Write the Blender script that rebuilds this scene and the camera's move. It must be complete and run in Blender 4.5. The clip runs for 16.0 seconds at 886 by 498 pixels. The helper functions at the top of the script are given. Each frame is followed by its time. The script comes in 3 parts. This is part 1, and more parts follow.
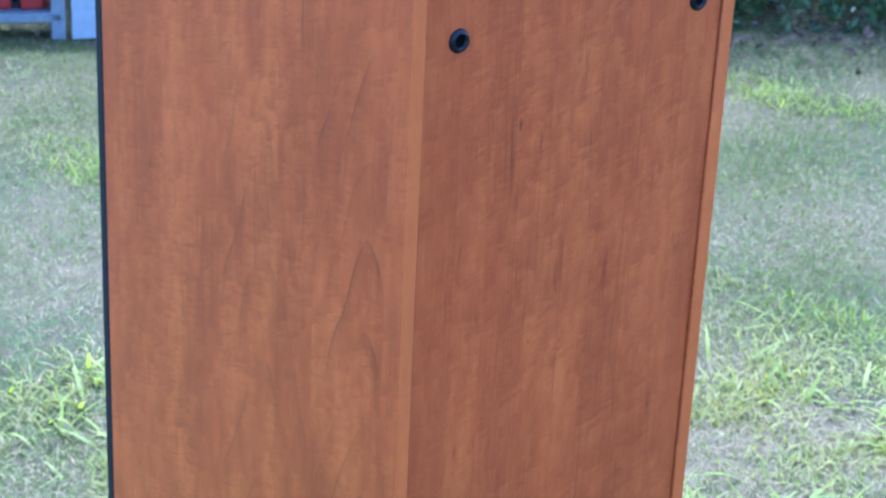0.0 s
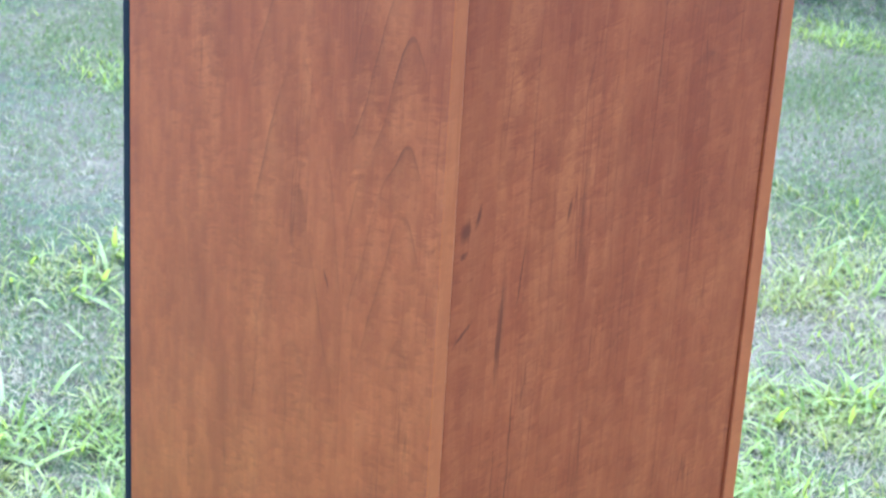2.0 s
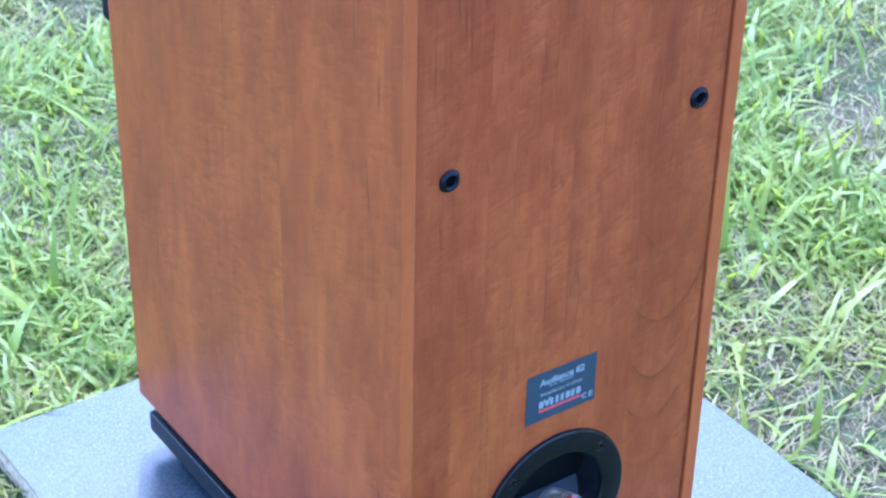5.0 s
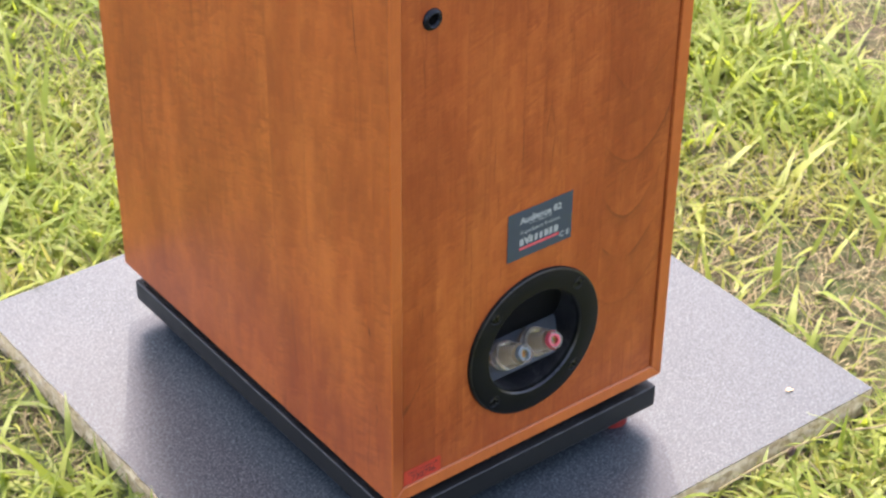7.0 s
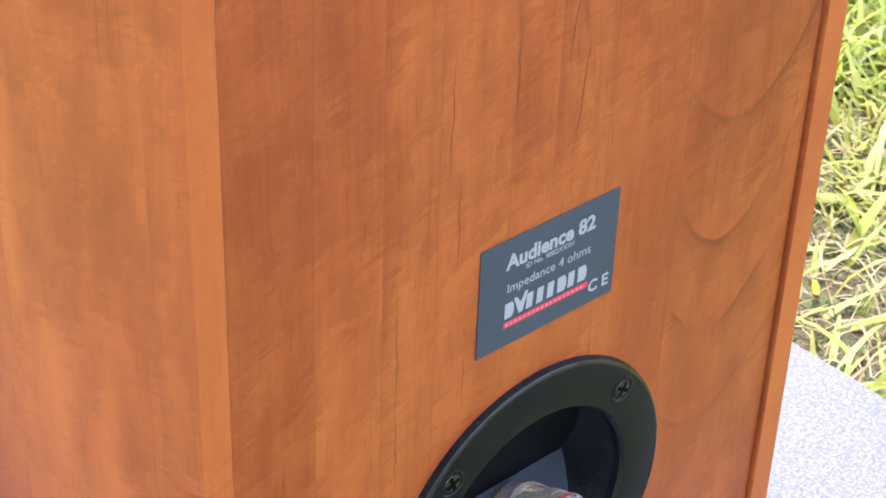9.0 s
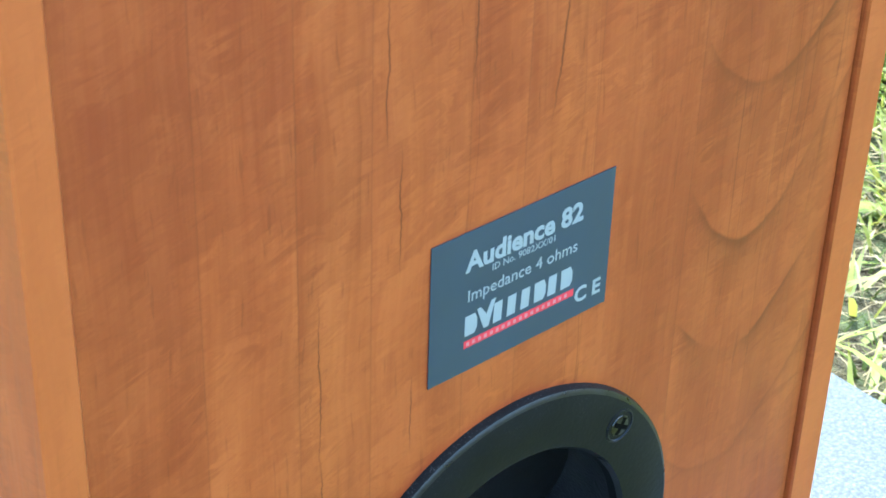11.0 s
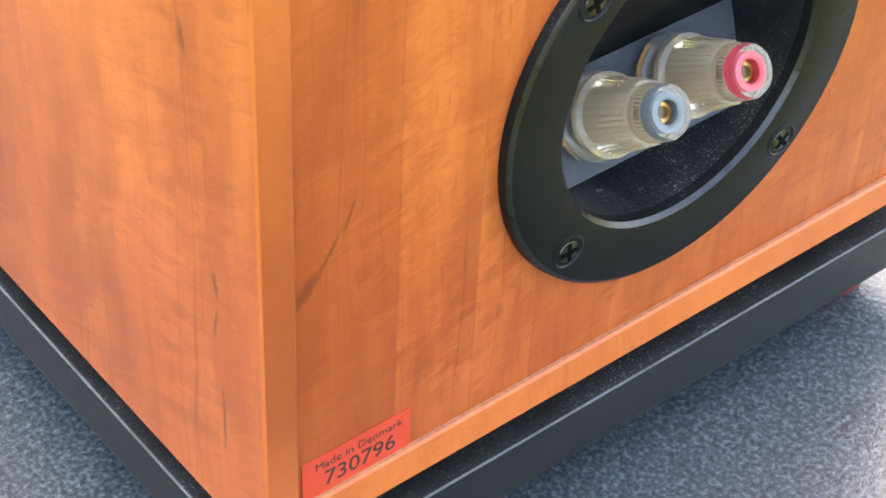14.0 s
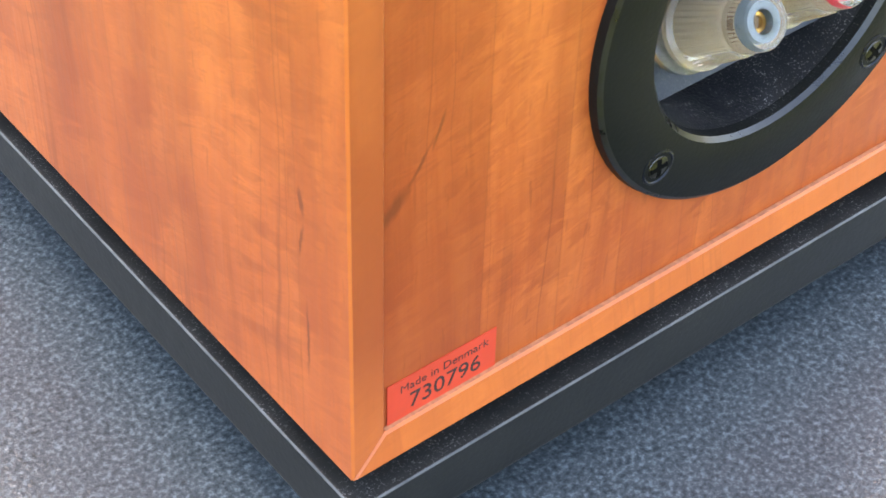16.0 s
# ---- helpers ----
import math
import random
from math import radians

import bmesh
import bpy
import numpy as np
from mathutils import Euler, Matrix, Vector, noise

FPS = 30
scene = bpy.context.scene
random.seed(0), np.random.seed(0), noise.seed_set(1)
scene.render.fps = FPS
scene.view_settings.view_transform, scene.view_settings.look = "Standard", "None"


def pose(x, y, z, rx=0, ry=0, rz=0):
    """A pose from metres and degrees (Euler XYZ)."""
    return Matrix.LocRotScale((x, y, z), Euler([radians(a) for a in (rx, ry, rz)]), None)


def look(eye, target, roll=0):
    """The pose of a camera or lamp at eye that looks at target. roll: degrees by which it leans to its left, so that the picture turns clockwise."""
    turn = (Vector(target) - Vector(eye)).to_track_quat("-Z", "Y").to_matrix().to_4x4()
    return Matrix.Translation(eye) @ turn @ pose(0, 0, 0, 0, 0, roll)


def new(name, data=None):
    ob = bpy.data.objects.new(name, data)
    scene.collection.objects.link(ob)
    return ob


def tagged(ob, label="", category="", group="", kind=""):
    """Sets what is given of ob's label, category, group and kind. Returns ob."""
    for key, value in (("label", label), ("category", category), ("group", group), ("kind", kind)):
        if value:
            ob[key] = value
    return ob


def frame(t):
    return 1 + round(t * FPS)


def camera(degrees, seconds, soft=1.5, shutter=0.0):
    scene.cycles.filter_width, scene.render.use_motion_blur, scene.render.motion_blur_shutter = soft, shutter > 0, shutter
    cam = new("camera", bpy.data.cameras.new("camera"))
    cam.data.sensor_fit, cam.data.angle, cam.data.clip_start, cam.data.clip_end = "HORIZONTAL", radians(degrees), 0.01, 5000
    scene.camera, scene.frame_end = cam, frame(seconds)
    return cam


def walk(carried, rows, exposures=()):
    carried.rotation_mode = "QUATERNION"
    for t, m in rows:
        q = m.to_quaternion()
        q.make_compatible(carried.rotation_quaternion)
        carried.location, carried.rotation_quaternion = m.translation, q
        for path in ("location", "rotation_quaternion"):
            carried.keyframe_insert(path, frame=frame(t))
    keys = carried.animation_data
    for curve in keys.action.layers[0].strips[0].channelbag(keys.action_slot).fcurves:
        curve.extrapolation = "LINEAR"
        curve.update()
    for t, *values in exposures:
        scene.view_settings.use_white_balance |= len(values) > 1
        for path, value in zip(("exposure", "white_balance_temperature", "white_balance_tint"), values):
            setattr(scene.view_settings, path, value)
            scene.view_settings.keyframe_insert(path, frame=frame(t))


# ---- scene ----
# A floor-standing loudspeaker seen from behind, on a square board on a sunny lawn.
# x runs along its back, y from back to front, z up; its lower rear corner is the origin.

# ---- camera ----
cam = camera(26.0, 16.0, soft=1.6)
cam.data.dof.use_dof, cam.data.dof.focus_distance, cam.data.dof.aperture_fstop = True, 0.43, 102.0
PATH = [
    (0, (-0.4979, -0.6692, 1.1604), (-0.2715, -0.3782, 1.0053), 2.75),
    (0.5, (-0.4836, -0.6612, 1.0145), (-0.2527, -0.3612, 0.8853), 2.83),
    (1, (-0.4671, -0.6635, 0.9393), (-0.2430, -0.3564, 0.8149), 2.15),
    (1.5, (-0.4512, -0.6489, 0.8926), (-0.2299, -0.3432, 0.7599), 2.00),
    (2, (-0.4737, -0.6387, 0.8741), (-0.2508, -0.3388, 0.7313), 3.38),
    (2.5, (-0.4319, -0.6106, 0.8442), (-0.2166, -0.3130, 0.6859), 1.34),
    (3, (-0.4370, -0.6068, 0.8229), (-0.2232, -0.3139, 0.6540), 1.54),
    (3.5, (-0.4421, -0.6135, 0.7828), (-0.2307, -0.3216, 0.6093), 2.85),
    (4, (-0.4120, -0.6064, 0.7312), (-0.2030, -0.3147, 0.5543), 2.33),
    (4.5, (-0.3819, -0.6197, 0.7231), (-0.1901, -0.3281, 0.5278), 2.36),
    (5, (-0.4188, -0.6228, 0.7463), (-0.2232, -0.3472, 0.5323), 1.26),
    (5.2, (-0.4263, -0.6323, 0.7493), (-0.2302, -0.3595, 0.5323), 0.95),
    (7.3, (-0.4791, -0.6757, 0.7246), (-0.2762, -0.4135, 0.5007), 0.61),
    (7.5, (-0.4766, -0.6865, 0.7247), (-0.2761, -0.4218, 0.5016), 0.36),
    (8, (-0.4028, -0.5748, 0.6541), (-0.2014, -0.3149, 0.4263), -0.02),
    (8.5, (-0.2693, -0.3767, 0.5096), (-0.0602, -0.1268, 0.2775), 0.42),
    (9, (-0.1736, -0.2591, 0.4081), (0.0517, -0.0154, 0.1849), 2.15),
    (9.2, (-0.1444, -0.2383, 0.3825), (0.0790, 0.0100, 0.1624), 1.37),
    (11.3, (-0.1072, -0.2080, 0.3408), (0.1171, 0.0414, 0.1229), 1.83),
    (11.5, (-0.1077, -0.2073, 0.3357), (0.1141, 0.0393, 0.1122), 1.83),
    (12, (-0.1054, -0.2072, 0.3265), (0.1134, 0.0310, 0.0912), 2.10),
    (12.5, (-0.1068, -0.2059, 0.3203), (0.1080, 0.0279, 0.0770), 2.43),
    (13, (-0.1112, -0.2051, 0.3100), (0.0987, 0.0229, 0.0572), 3.02),
    (13.5, (-0.1193, -0.2019, 0.2999), (0.0832, 0.0232, 0.0385), 3.03),
    (14, (-0.1292, -0.1961, 0.2885), (0.0660, 0.0305, 0.0229), 2.96),
    (14.5, (-0.1338, -0.1877, 0.2800), (0.0507, 0.0383, 0.0063), 2.32),
    (15, (-0.1360, -0.1846, 0.2767), (0.0454, 0.0411, 0.0008), 2.20),
    (15.5, (-0.1359, -0.1853, 0.2783), (0.0470, 0.0395, 0.0026), 2.32),
    (16, (-0.1326, -0.1860, 0.2802), (0.0505, 0.0372, 0.0032), 1.77),
]
EXPO = [(0.0, 2.62, 4450, 11), (0.5, 2.97, 4300, -1), (1.0, 2.82, 4600, 6), (2.5, 2.76, 4250, 9), (4.0, 2.64, 4000, 13), (5.0, 2.58, 4300, 17), (7.5, 2.40, 7350, 21), (8.0, 2.43, 7350, 23), (8.5, 2.86, 6800, 25), (9.0, 3.02, 6400, 24), (11.5, 3.15, 5250, -4), (12.0, 3.29, 6050, 5), (12.5, 3.43, 6900, 13), (13.5, 3.56, 7600, 12), (14.5, 3.62, 7600, 11), (16.0, 3.63, 7600, 11)]
walk(cam, [(t, look(eye, target, roll)) for t, eye, target, roll in PATH], EXPO)

# ---- light ----
SUN_AZ, SUN_EL = radians(31), radians(62)
world = bpy.data.worlds.new("world")
scene.world = world
world.use_nodes = True
wn = world.node_tree.nodes
sky = wn.new("ShaderNodeTexSky")
sky.sky_type, sky.sun_disc = "NISHITA", False
sky.sun_elevation, sky.sun_rotation, sky.dust_density = SUN_EL, SUN_AZ, 3.5
world.node_tree.links.new(sky.outputs[0], wn["Background"].inputs[0])
wn["Background"].inputs[1].default_value = 0.15
sun = new("sun", bpy.data.lights.new("sun", "SUN"))
sun.data.energy, sun.data.angle, sun.data.color = 1.25, radians(0.55), (1.0, 0.95, 0.87)
to_sun = Vector((math.sin(SUN_AZ) * math.cos(SUN_EL), math.cos(SUN_AZ) * math.cos(SUN_EL), math.sin(SUN_EL)))
sun.matrix_world = look(to_sun * 20, (0, 0, 0))


# ---- materials ----
class Mat:
    """A node material with a few short-hands."""

    def __init__(self, name, **values):
        self.m = bpy.data.materials.new(name)
        self.m.use_nodes = True
        self.t = self.m.node_tree
        self.b = self.t.nodes["Principled BSDF"]
        for k, v in values.items():
            self.b.inputs[k.replace("_", " ")].default_value = v if not isinstance(v, tuple) or len(v) == 4 else (*v, 1)

    def put(self, socket, value):
        if isinstance(value, bpy.types.NodeSocket):
            self.t.links.new(value, socket)
        elif isinstance(value, tuple) and len(value) == 3 and socket.type == "RGBA":
            socket.default_value = (*value, 1)
        else:
            socket.default_value = value

    def node(self, kind, out=0, ins=None):
        n = self.t.nodes.new(kind)
        for k, v in (ins or {}).items():
            self.put(n.inputs[k], v)
        return n.outputs[out]

    def math(self, op, a, b=0.0, c=0.0, clamp=False):
        n = self.t.nodes.new("ShaderNodeMath")
        n.operation, n.use_clamp = op, clamp
        for k, v in enumerate((a, b, c)):
            self.put(n.inputs[k], v)
        return n.outputs[0]

    def where(self):
        n = self.t.nodes.new("ShaderNodeTexCoord")
        s = self.t.nodes.new("ShaderNodeSeparateXYZ")
        self.t.links.new(n.outputs["Object"], s.inputs[0])
        return n.outputs["Object"], s.outputs[0], s.outputs[1], s.outputs[2]

    def vec(self, x, y, z):
        return self.node("ShaderNodeCombineXYZ", 0, {0: x, 1: y, 2: z})

    def noise(self, v, scale, detail=3.0, rough=0.55, out=0, distortion=0.0):
        return self.node("ShaderNodeTexNoise", out, {"Vector": v, "Scale": scale, "Detail": detail, "Roughness": rough, "Distortion": distortion})

    def ramp(self, f, *stops):
        n = self.t.nodes.new("ShaderNodeValToRGB")
        e = n.color_ramp.elements
        while len(e) < len(stops):
            e.new(0.5)
        for el, (p, c) in zip(e, stops):
            el.position, el.color = p, (*c, 1) if isinstance(c, tuple) else (c, c, c, 1)
        self.t.links.new(f, n.inputs[0])
        return n.outputs[0]

    def mix(self, f, a, b, blend="MIX"):
        n = self.t.nodes.new("ShaderNodeMix")
        n.data_type, n.blend_type = "RGBA", blend
        self.put(n.inputs["Factor"], f)
        self.put(n.inputs["A"], a)
        self.put(n.inputs["B"], b)
        return n.outputs["Result"]

    def span(self, v, lo, hi, a=0.0, b=1.0):
        return self.node("ShaderNodeMapRange", 0, {0: v, 1: lo, 2: hi, 3: a, 4: b})

    def bump(self, h, strength=0.2, distance=0.001):
        self.t.links.new(self.node("ShaderNodeBump", 0, {"Height": h, "Strength": strength, "Distance": distance}), self.b.inputs["Normal"])

    def set(self, **kw):
        for k, v in kw.items():
            self.put(self.b.inputs[k.replace("_", " ")], v)
        return self


def wood(name, edges, arches=(), marks=(), pale=0.0, slant=-0.25, calm=1.0, heart=None, strip=None):
    """Cherry laminate: upright planks of varied tone, cathedral figure, cross ripple, pores and a few dark mineral marks."""
    m = Mat(name)
    obj, x, y, z = m.where()
    u = m.math("ADD", x, y)
    sway = m.noise(m.vec(m.math("MULTIPLY", u, 12.0), 0.0, m.math("MULTIPLY", z, 9.0)), 1.0, 3.0)
    uw = m.math("ADD", u, m.math("MULTIPLY", m.math("SUBTRACT", sway, 0.5), 0.012))
    plank, seam = 0.0, 1.0
    for e in edges:
        plank = m.math("ADD", plank, m.math("GREATER_THAN", u, e))
        seam = m.math("MINIMUM", seam, m.math("ABSOLUTE", m.math("SUBTRACT", u, e)))
    tone = m.node("ShaderNodeTexWhiteNoise", 0, {"Vector": m.vec(plank, 3.0, 1.7)})
    bend = m.noise(m.vec(m.math("MULTIPLY", u, 30.0), plank, m.math("MULTIPLY", z, 9.0)), 1.0, 3.0)
    # broad soft streaks along the grain, curled blotches across it
    broad = m.noise(m.vec(m.math("MULTIPLY", uw, 30.0), m.math("MULTIPLY", plank, 0.22), m.math("MULTIPLY", z, 4.0)), 1.0, 5.0, 0.62)
    cloud = m.noise(m.vec(m.math("MULTIPLY", u, 15.0), m.math("MULTIPLY", plank, 0.4), m.math("MULTIPLY", z, 13.0)), 1.0, 5.0, 0.65)
    fibre = m.noise(m.vec(m.math("MULTIPLY", uw, 620.0), 7.0, m.math("MULTIPLY", z, 20.0)), 1.0, 3.0, 0.65)
    streak = m.noise(m.vec(m.math("MULTIPLY", uw, 170.0), m.math("MULTIPLY", plank, 0.3), m.math("MULTIPLY", z, 5.0)), 1.0, 3.0, 0.6)
    lean = m.math("ADD", z, m.math("MULTIPLY", u, slant))
    ripple = m.noise(m.vec(m.math("MULTIPLY", uw, 64.0), 2.0, m.math("MULTIPLY", lean, 250.0)), 1.0, 3.0, 0.6, 0, 0.7)
    curl = m.math("MULTIPLY", m.math("SUBTRACT", ripple, 0.5), 0.035)
    blot = m.noise(m.vec(m.math("MULTIPLY", uw, 34.0), m.math("MULTIPLY", plank, 0.35), m.math("MULTIPLY", m.math("ADD", lean, curl), 13.0)), 1.0, 4.0, 0.58)
    fine = m.noise(m.vec(m.math("MULTIPLY", uw, 105.0), 5.0, m.math("MULTIPLY", m.math("ADD", lean, curl), 390.0)), 1.0, 2.0, 0.6, 0, 0.5)
    mottle = m.noise(m.vec(m.math("MULTIPLY", uw, 90.0), plank, m.math("MULTIPLY", m.math("ADD", lean, curl), 62.0)), 1.0, 4.0, 0.65)
    zone = m.noise(m.vec(m.math("MULTIPLY", u, 19.0), m.math("MULTIPLY", plank, 0.7), m.math("MULTIPLY", z, 8.0)), 1.0, 3.0, 0.6)
    pores = m.ramp(m.noise(m.vec(m.math("MULTIPLY", uw, 700.0), 11.0, m.math("MULTIPLY", z, 75.0)), 1.0, 2.0), (0.0, 1.0), (0.30, 1.0), (0.37, 0.0))
    col = m.ramp(broad, (0.27, (0.285, 0.0468, 0.0101)), (0.5, (0.390, 0.0821, 0.0175)), (0.73, (0.500, 0.1299, 0.0273)))
    col = m.mix(m.span(tone, 0.15, 1.0, 0.0, 0.16), col, (0.250, 0.0411, 0.0084))
    col = m.mix(m.span(blot, 0.46, 0.72, 0.0, 0.70 * calm), col, (0.215, 0.0334, 0.0088))
    col = m.mix(m.span(blot, 0.26, 0.45, 0.42 * calm, 0.0), col, (0.560, 0.1509, 0.0353))
    col = m.mix(m.span(cloud, 0.50, 0.72, 0.0, 0.17 * calm), col, (0.205, 0.0267, 0.0088))
    col = m.mix(m.span(streak, 0.48, 0.72, 0.0, 0.22), col, (0.245, 0.0401, 0.0097))
    col = m.mix(m.span(fibre, 0.32, 0.72, 0.0, 0.30), col, (0.560, 0.1509, 0.0353))
    wave = m.math("MULTIPLY", m.span(ripple, 0.44, 0.68, 0.0, 0.46 * calm), m.span(zone, 0.36, 0.62, 0.15, 1.0))
    col = m.mix(wave, col, (0.200, 0.0363, 0.0088))
    col = m.mix(m.math("MULTIPLY", m.span(fine, 0.42, 0.68, 0.0, 0.42), m.span(zone, 0.30, 0.60, 0.40, 1.0)), col, (0.220, 0.0382, 0.0088))
    col = m.mix(m.span(mottle, 0.48, 0.70, 0.0, 0.50), col, (0.225, 0.0325, 0.0084))
    col = m.mix(m.span(mottle, 0.30, 0.46, 0.26, 0.0), col, (0.560, 0.1509, 0.0353))
    # nested arches: soft bands that end in a thin dark line
    for cu, z0, z1, slope, sign, lo, hi, period, depth, tip in arches:
        d = m.math("SUBTRACT", uw, cu)
        arm = m.math("SQRT", m.math("ADD", m.math("MULTIPLY", d, d), tip * tip))
        far = m.noise(m.vec(m.math("MULTIPLY", u, 3.0), cu, m.math("MULTIPLY", z, 7.0)), 1.0, 2.0)
        h = m.math("ADD", m.math("MULTIPLY", arm, slope * sign), m.math("ADD", z, m.math("ADD", m.math("MULTIPLY", bend, 0.010), m.math("MULTIPLY", far, 2.2 * period))))
        f = m.math("FRACT", m.math("DIVIDE", h, period))
        line = m.ramp(f, (0.0, 0.0), (0.55, 0.10), (0.88, 0.42), (0.955, 1.0), (0.985, 0.0))
        inside = m.math("MULTIPLY", m.span(u, lo, lo + 0.005), m.span(u, hi - 0.005, hi, 1.0, 0.0))
        tall = m.math("MULTIPLY", m.span(z, z0, z0 + 0.06), m.span(z, z1 - 0.06, z1, 1.0, 0.0))
        f = m.math("MULTIPLY", m.math("MULTIPLY", inside, tall), m.math("MULTIPLY", line, m.span(m.noise(m.vec(m.math("MULTIPLY", u, 40.0), 8.0, m.math("MULTIPLY", h, 20.0)), 1.0, 2.0), 0.38, 0.66, 0.12 * depth, depth)))
        col = m.mix(f, col, (0.105, 0.0191, 0.0058))
    vein = m.noise(m.vec(m.math("MULTIPLY", uw, 105.0), plank, m.math("MULTIPLY", z, 2.6)), 1.0, 2.0, 0.5)
    vein = m.ramp(vein, (0.0, 0.0), (0.488, 0.0), (0.5, 1.0), (0.512, 0.0))
    col = m.mix(m.math("MULTIPLY", vein, m.span(zone, 0.44, 0.60, 0.05, 0.62)), col, (0.15, 0.0248, 0.0071))
    col = m.mix(m.math("MULTIPLY", pores, 0.30), col, (0.14, 0.0248, 0.0071))
    col = m.mix(m.span(seam, 0.0, 0.0003, 0.28, 0.0), col, (0.13, 0.0286, 0.0089))
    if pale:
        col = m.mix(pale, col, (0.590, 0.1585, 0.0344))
    if heart:
        # a stretch of darker heartwood at the foot of one strip
        top, edge, depth, foot = heart
        f = m.span(m.math("ADD", z, m.math("MULTIPLY", m.math("SUBTRACT", cloud, 0.5), 0.16)), top - 0.03, top + 0.03, depth, 0.0)
        f = m.math("MULTIPLY", f, m.span(z, foot, foot + 0.022, 0.25, 1.0))
        col = m.mix(m.math("MULTIPLY", f, m.math("LESS_THAN", u, edge)), col, (0.190, 0.0286, 0.0085))
    if strip:
        # the first strip of the veneer is darker along its whole height
        col = m.mix(m.math("MULTIPLY", m.math("LESS_THAN", u, strip[0]), strip[1]), col, (0.215, 0.0325, 0.0084))
    if marks:
        ua = m.math("ADD", u, m.math("MULTIPLY", m.math("SUBTRACT", m.noise(m.vec(0.0, plank, m.math("MULTIPLY", z, 75.0)), 1.0, 4.0, 0.7), 0.5), 0.0030))
        at = m.vec(ua, 0.0, z)
        gap = 9.0
        for mu, mz, su, sz, turn in marks:
            n = m.t.nodes.new("ShaderNodeMapping")
            n.vector_type = "TEXTURE"
            n.inputs["Location"].default_value, n.inputs["Rotation"].default_value, n.inputs["Scale"].default_value = (mu, 0, mz), (0, turn, 0), (su, 1, sz)
            m.t.links.new(at, n.inputs[0])
            v = m.t.nodes.new("ShaderNodeVectorMath")
            v.operation = "LENGTH"
            m.t.links.new(n.outputs[0], v.inputs[0])
            gap = m.math("MINIMUM", v.outputs["Value"], gap)
        gap = m.math("ADD", gap, m.math("MULTIPLY", m.math("SUBTRACT", fibre, 0.5), 1.1))
        col = m.mix(m.span(gap, 0.45, 1.25, 0.76, 0.0), col, (0.122, 0.0224, 0.0071))
    m.set(Base_Color=col, Roughness=m.span(fibre, 0.3, 0.7, 0.31, 0.42), Specular_IOR_Level=0.44)
    m.bump(fibre, 0.06, 0.0005)
    return m.m


# mineral streaks of the veneer: place across and up, half width and height, lean
MARKS = [
    (0.0402, 0.5215, 0.0019, 0.0245, 0.03), (0.0238, 0.5806, 0.0012, 0.0060, 0.20), (0.0172, 0.5746, 0.0028, 0.0055, 0.25), (0.0168, 0.5630, 0.0016, 0.0025, 0.6), (0.0770, 0.5757, 0.0009, 0.0060, 0.15),
    (0.0507, 0.5480, 0.0004, 0.0180, 0.10), (0.0186, 0.5241, 0.0010, 0.0070, 0.75), (0.0400, 0.6871, 0.0005, 0.0045, 0.05), (0.0371, 0.7971, 0.0005, 0.0060, 0.10), (0.0706, 0.8577, 0.0013, 0.0035, 0.0),
    (0.0845, 0.7386, 0.0006, 0.0015, 0.0), (0.0336, 0.3932, 0.0005, 0.0160, 0.05), (0.0500, 0.4250, 0.0005, 0.0300, 0.04), (0.0505, 0.4700, 0.0004, 0.0200, 0.0),
    (0.0571, 0.1440, 0.0002, 0.0180, 0.0), (0.0573, 0.1160, 0.0002, 0.0110, 0.0), (0.0749, 0.1740, 0.0002, 0.0120, 0.0), (0.0780, 0.1280, 0.0002, 0.0090, 0.0),
    (0.0718, 0.2020, 0.00024, 0.0150, 0.0), (0.0910, 0.2055, 0.00024, 0.0140, 0.0), (0.1080, 0.2150, 0.00035, 0.0100, 0.12), (0.1120, 0.1950, 0.0003, 0.0130, 0.1),
    (0.0130, 0.0620, 0.0016, 0.0048, 0.75), (0.0185, 0.0690, 0.0005, 0.0050, 0.55), (0.0225, 0.0750, 0.0004, 0.0040, 0.35),
]
SIDE_MARKS = [(0.0198, 0.1100, 0.0008, 0.0032, 0.1), (0.0140, 0.0613, 0.0008, 0.0030, 0.2), (0.0144, 0.0517, 0.0005, 0.0040, -0.2), (0.0131, 0.0280, 0.0004, 0.0090, 0.0), (0.0200, 0.3420, 0.0007, 0.0110, 0.0), (0.0290, 0.2860, 0.0006, 0.0200, 0.1), (0.0928, 0.5220, 0.0010, 0.0050, 0.6)]
BACK_SEAMS = (0.0335, 0.0527, 0.0685, 0.0905, 0.1040, 0.1220, 0.1505, 0.1760)
SIDE_SEAMS = (0.0155, 0.0780, 0.1120, 0.1700, 0.2320)
WOOD_BACK = wood("cherry_back", BACK_SEAMS, ((0.1700, 0.045, 0.26, 2.0, -1.0, 0.150, 0.203, 0.036, 0.85, 0.0190), (0.155, 0.48, 0.80, 1.6, 1.0, 0.122, 0.190, 0.060, 0.22, 0.010)), MARKS, 0.0, -0.25, 0.90, (0.080, 0.0335, 0.34, -0.03), (0.0335, 0.13))
# the side veneer is paled a little to carry the brighter light on that face
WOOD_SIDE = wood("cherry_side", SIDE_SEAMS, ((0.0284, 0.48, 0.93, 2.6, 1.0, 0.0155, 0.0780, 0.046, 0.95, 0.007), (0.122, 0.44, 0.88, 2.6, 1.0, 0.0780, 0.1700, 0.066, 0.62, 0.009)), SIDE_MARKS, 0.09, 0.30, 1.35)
WOOD_RIM = wood("cherry_rim", (), (), (), 0.42, -0.25, 0.8, (0.105, 0.012, 0.62, 0.012))
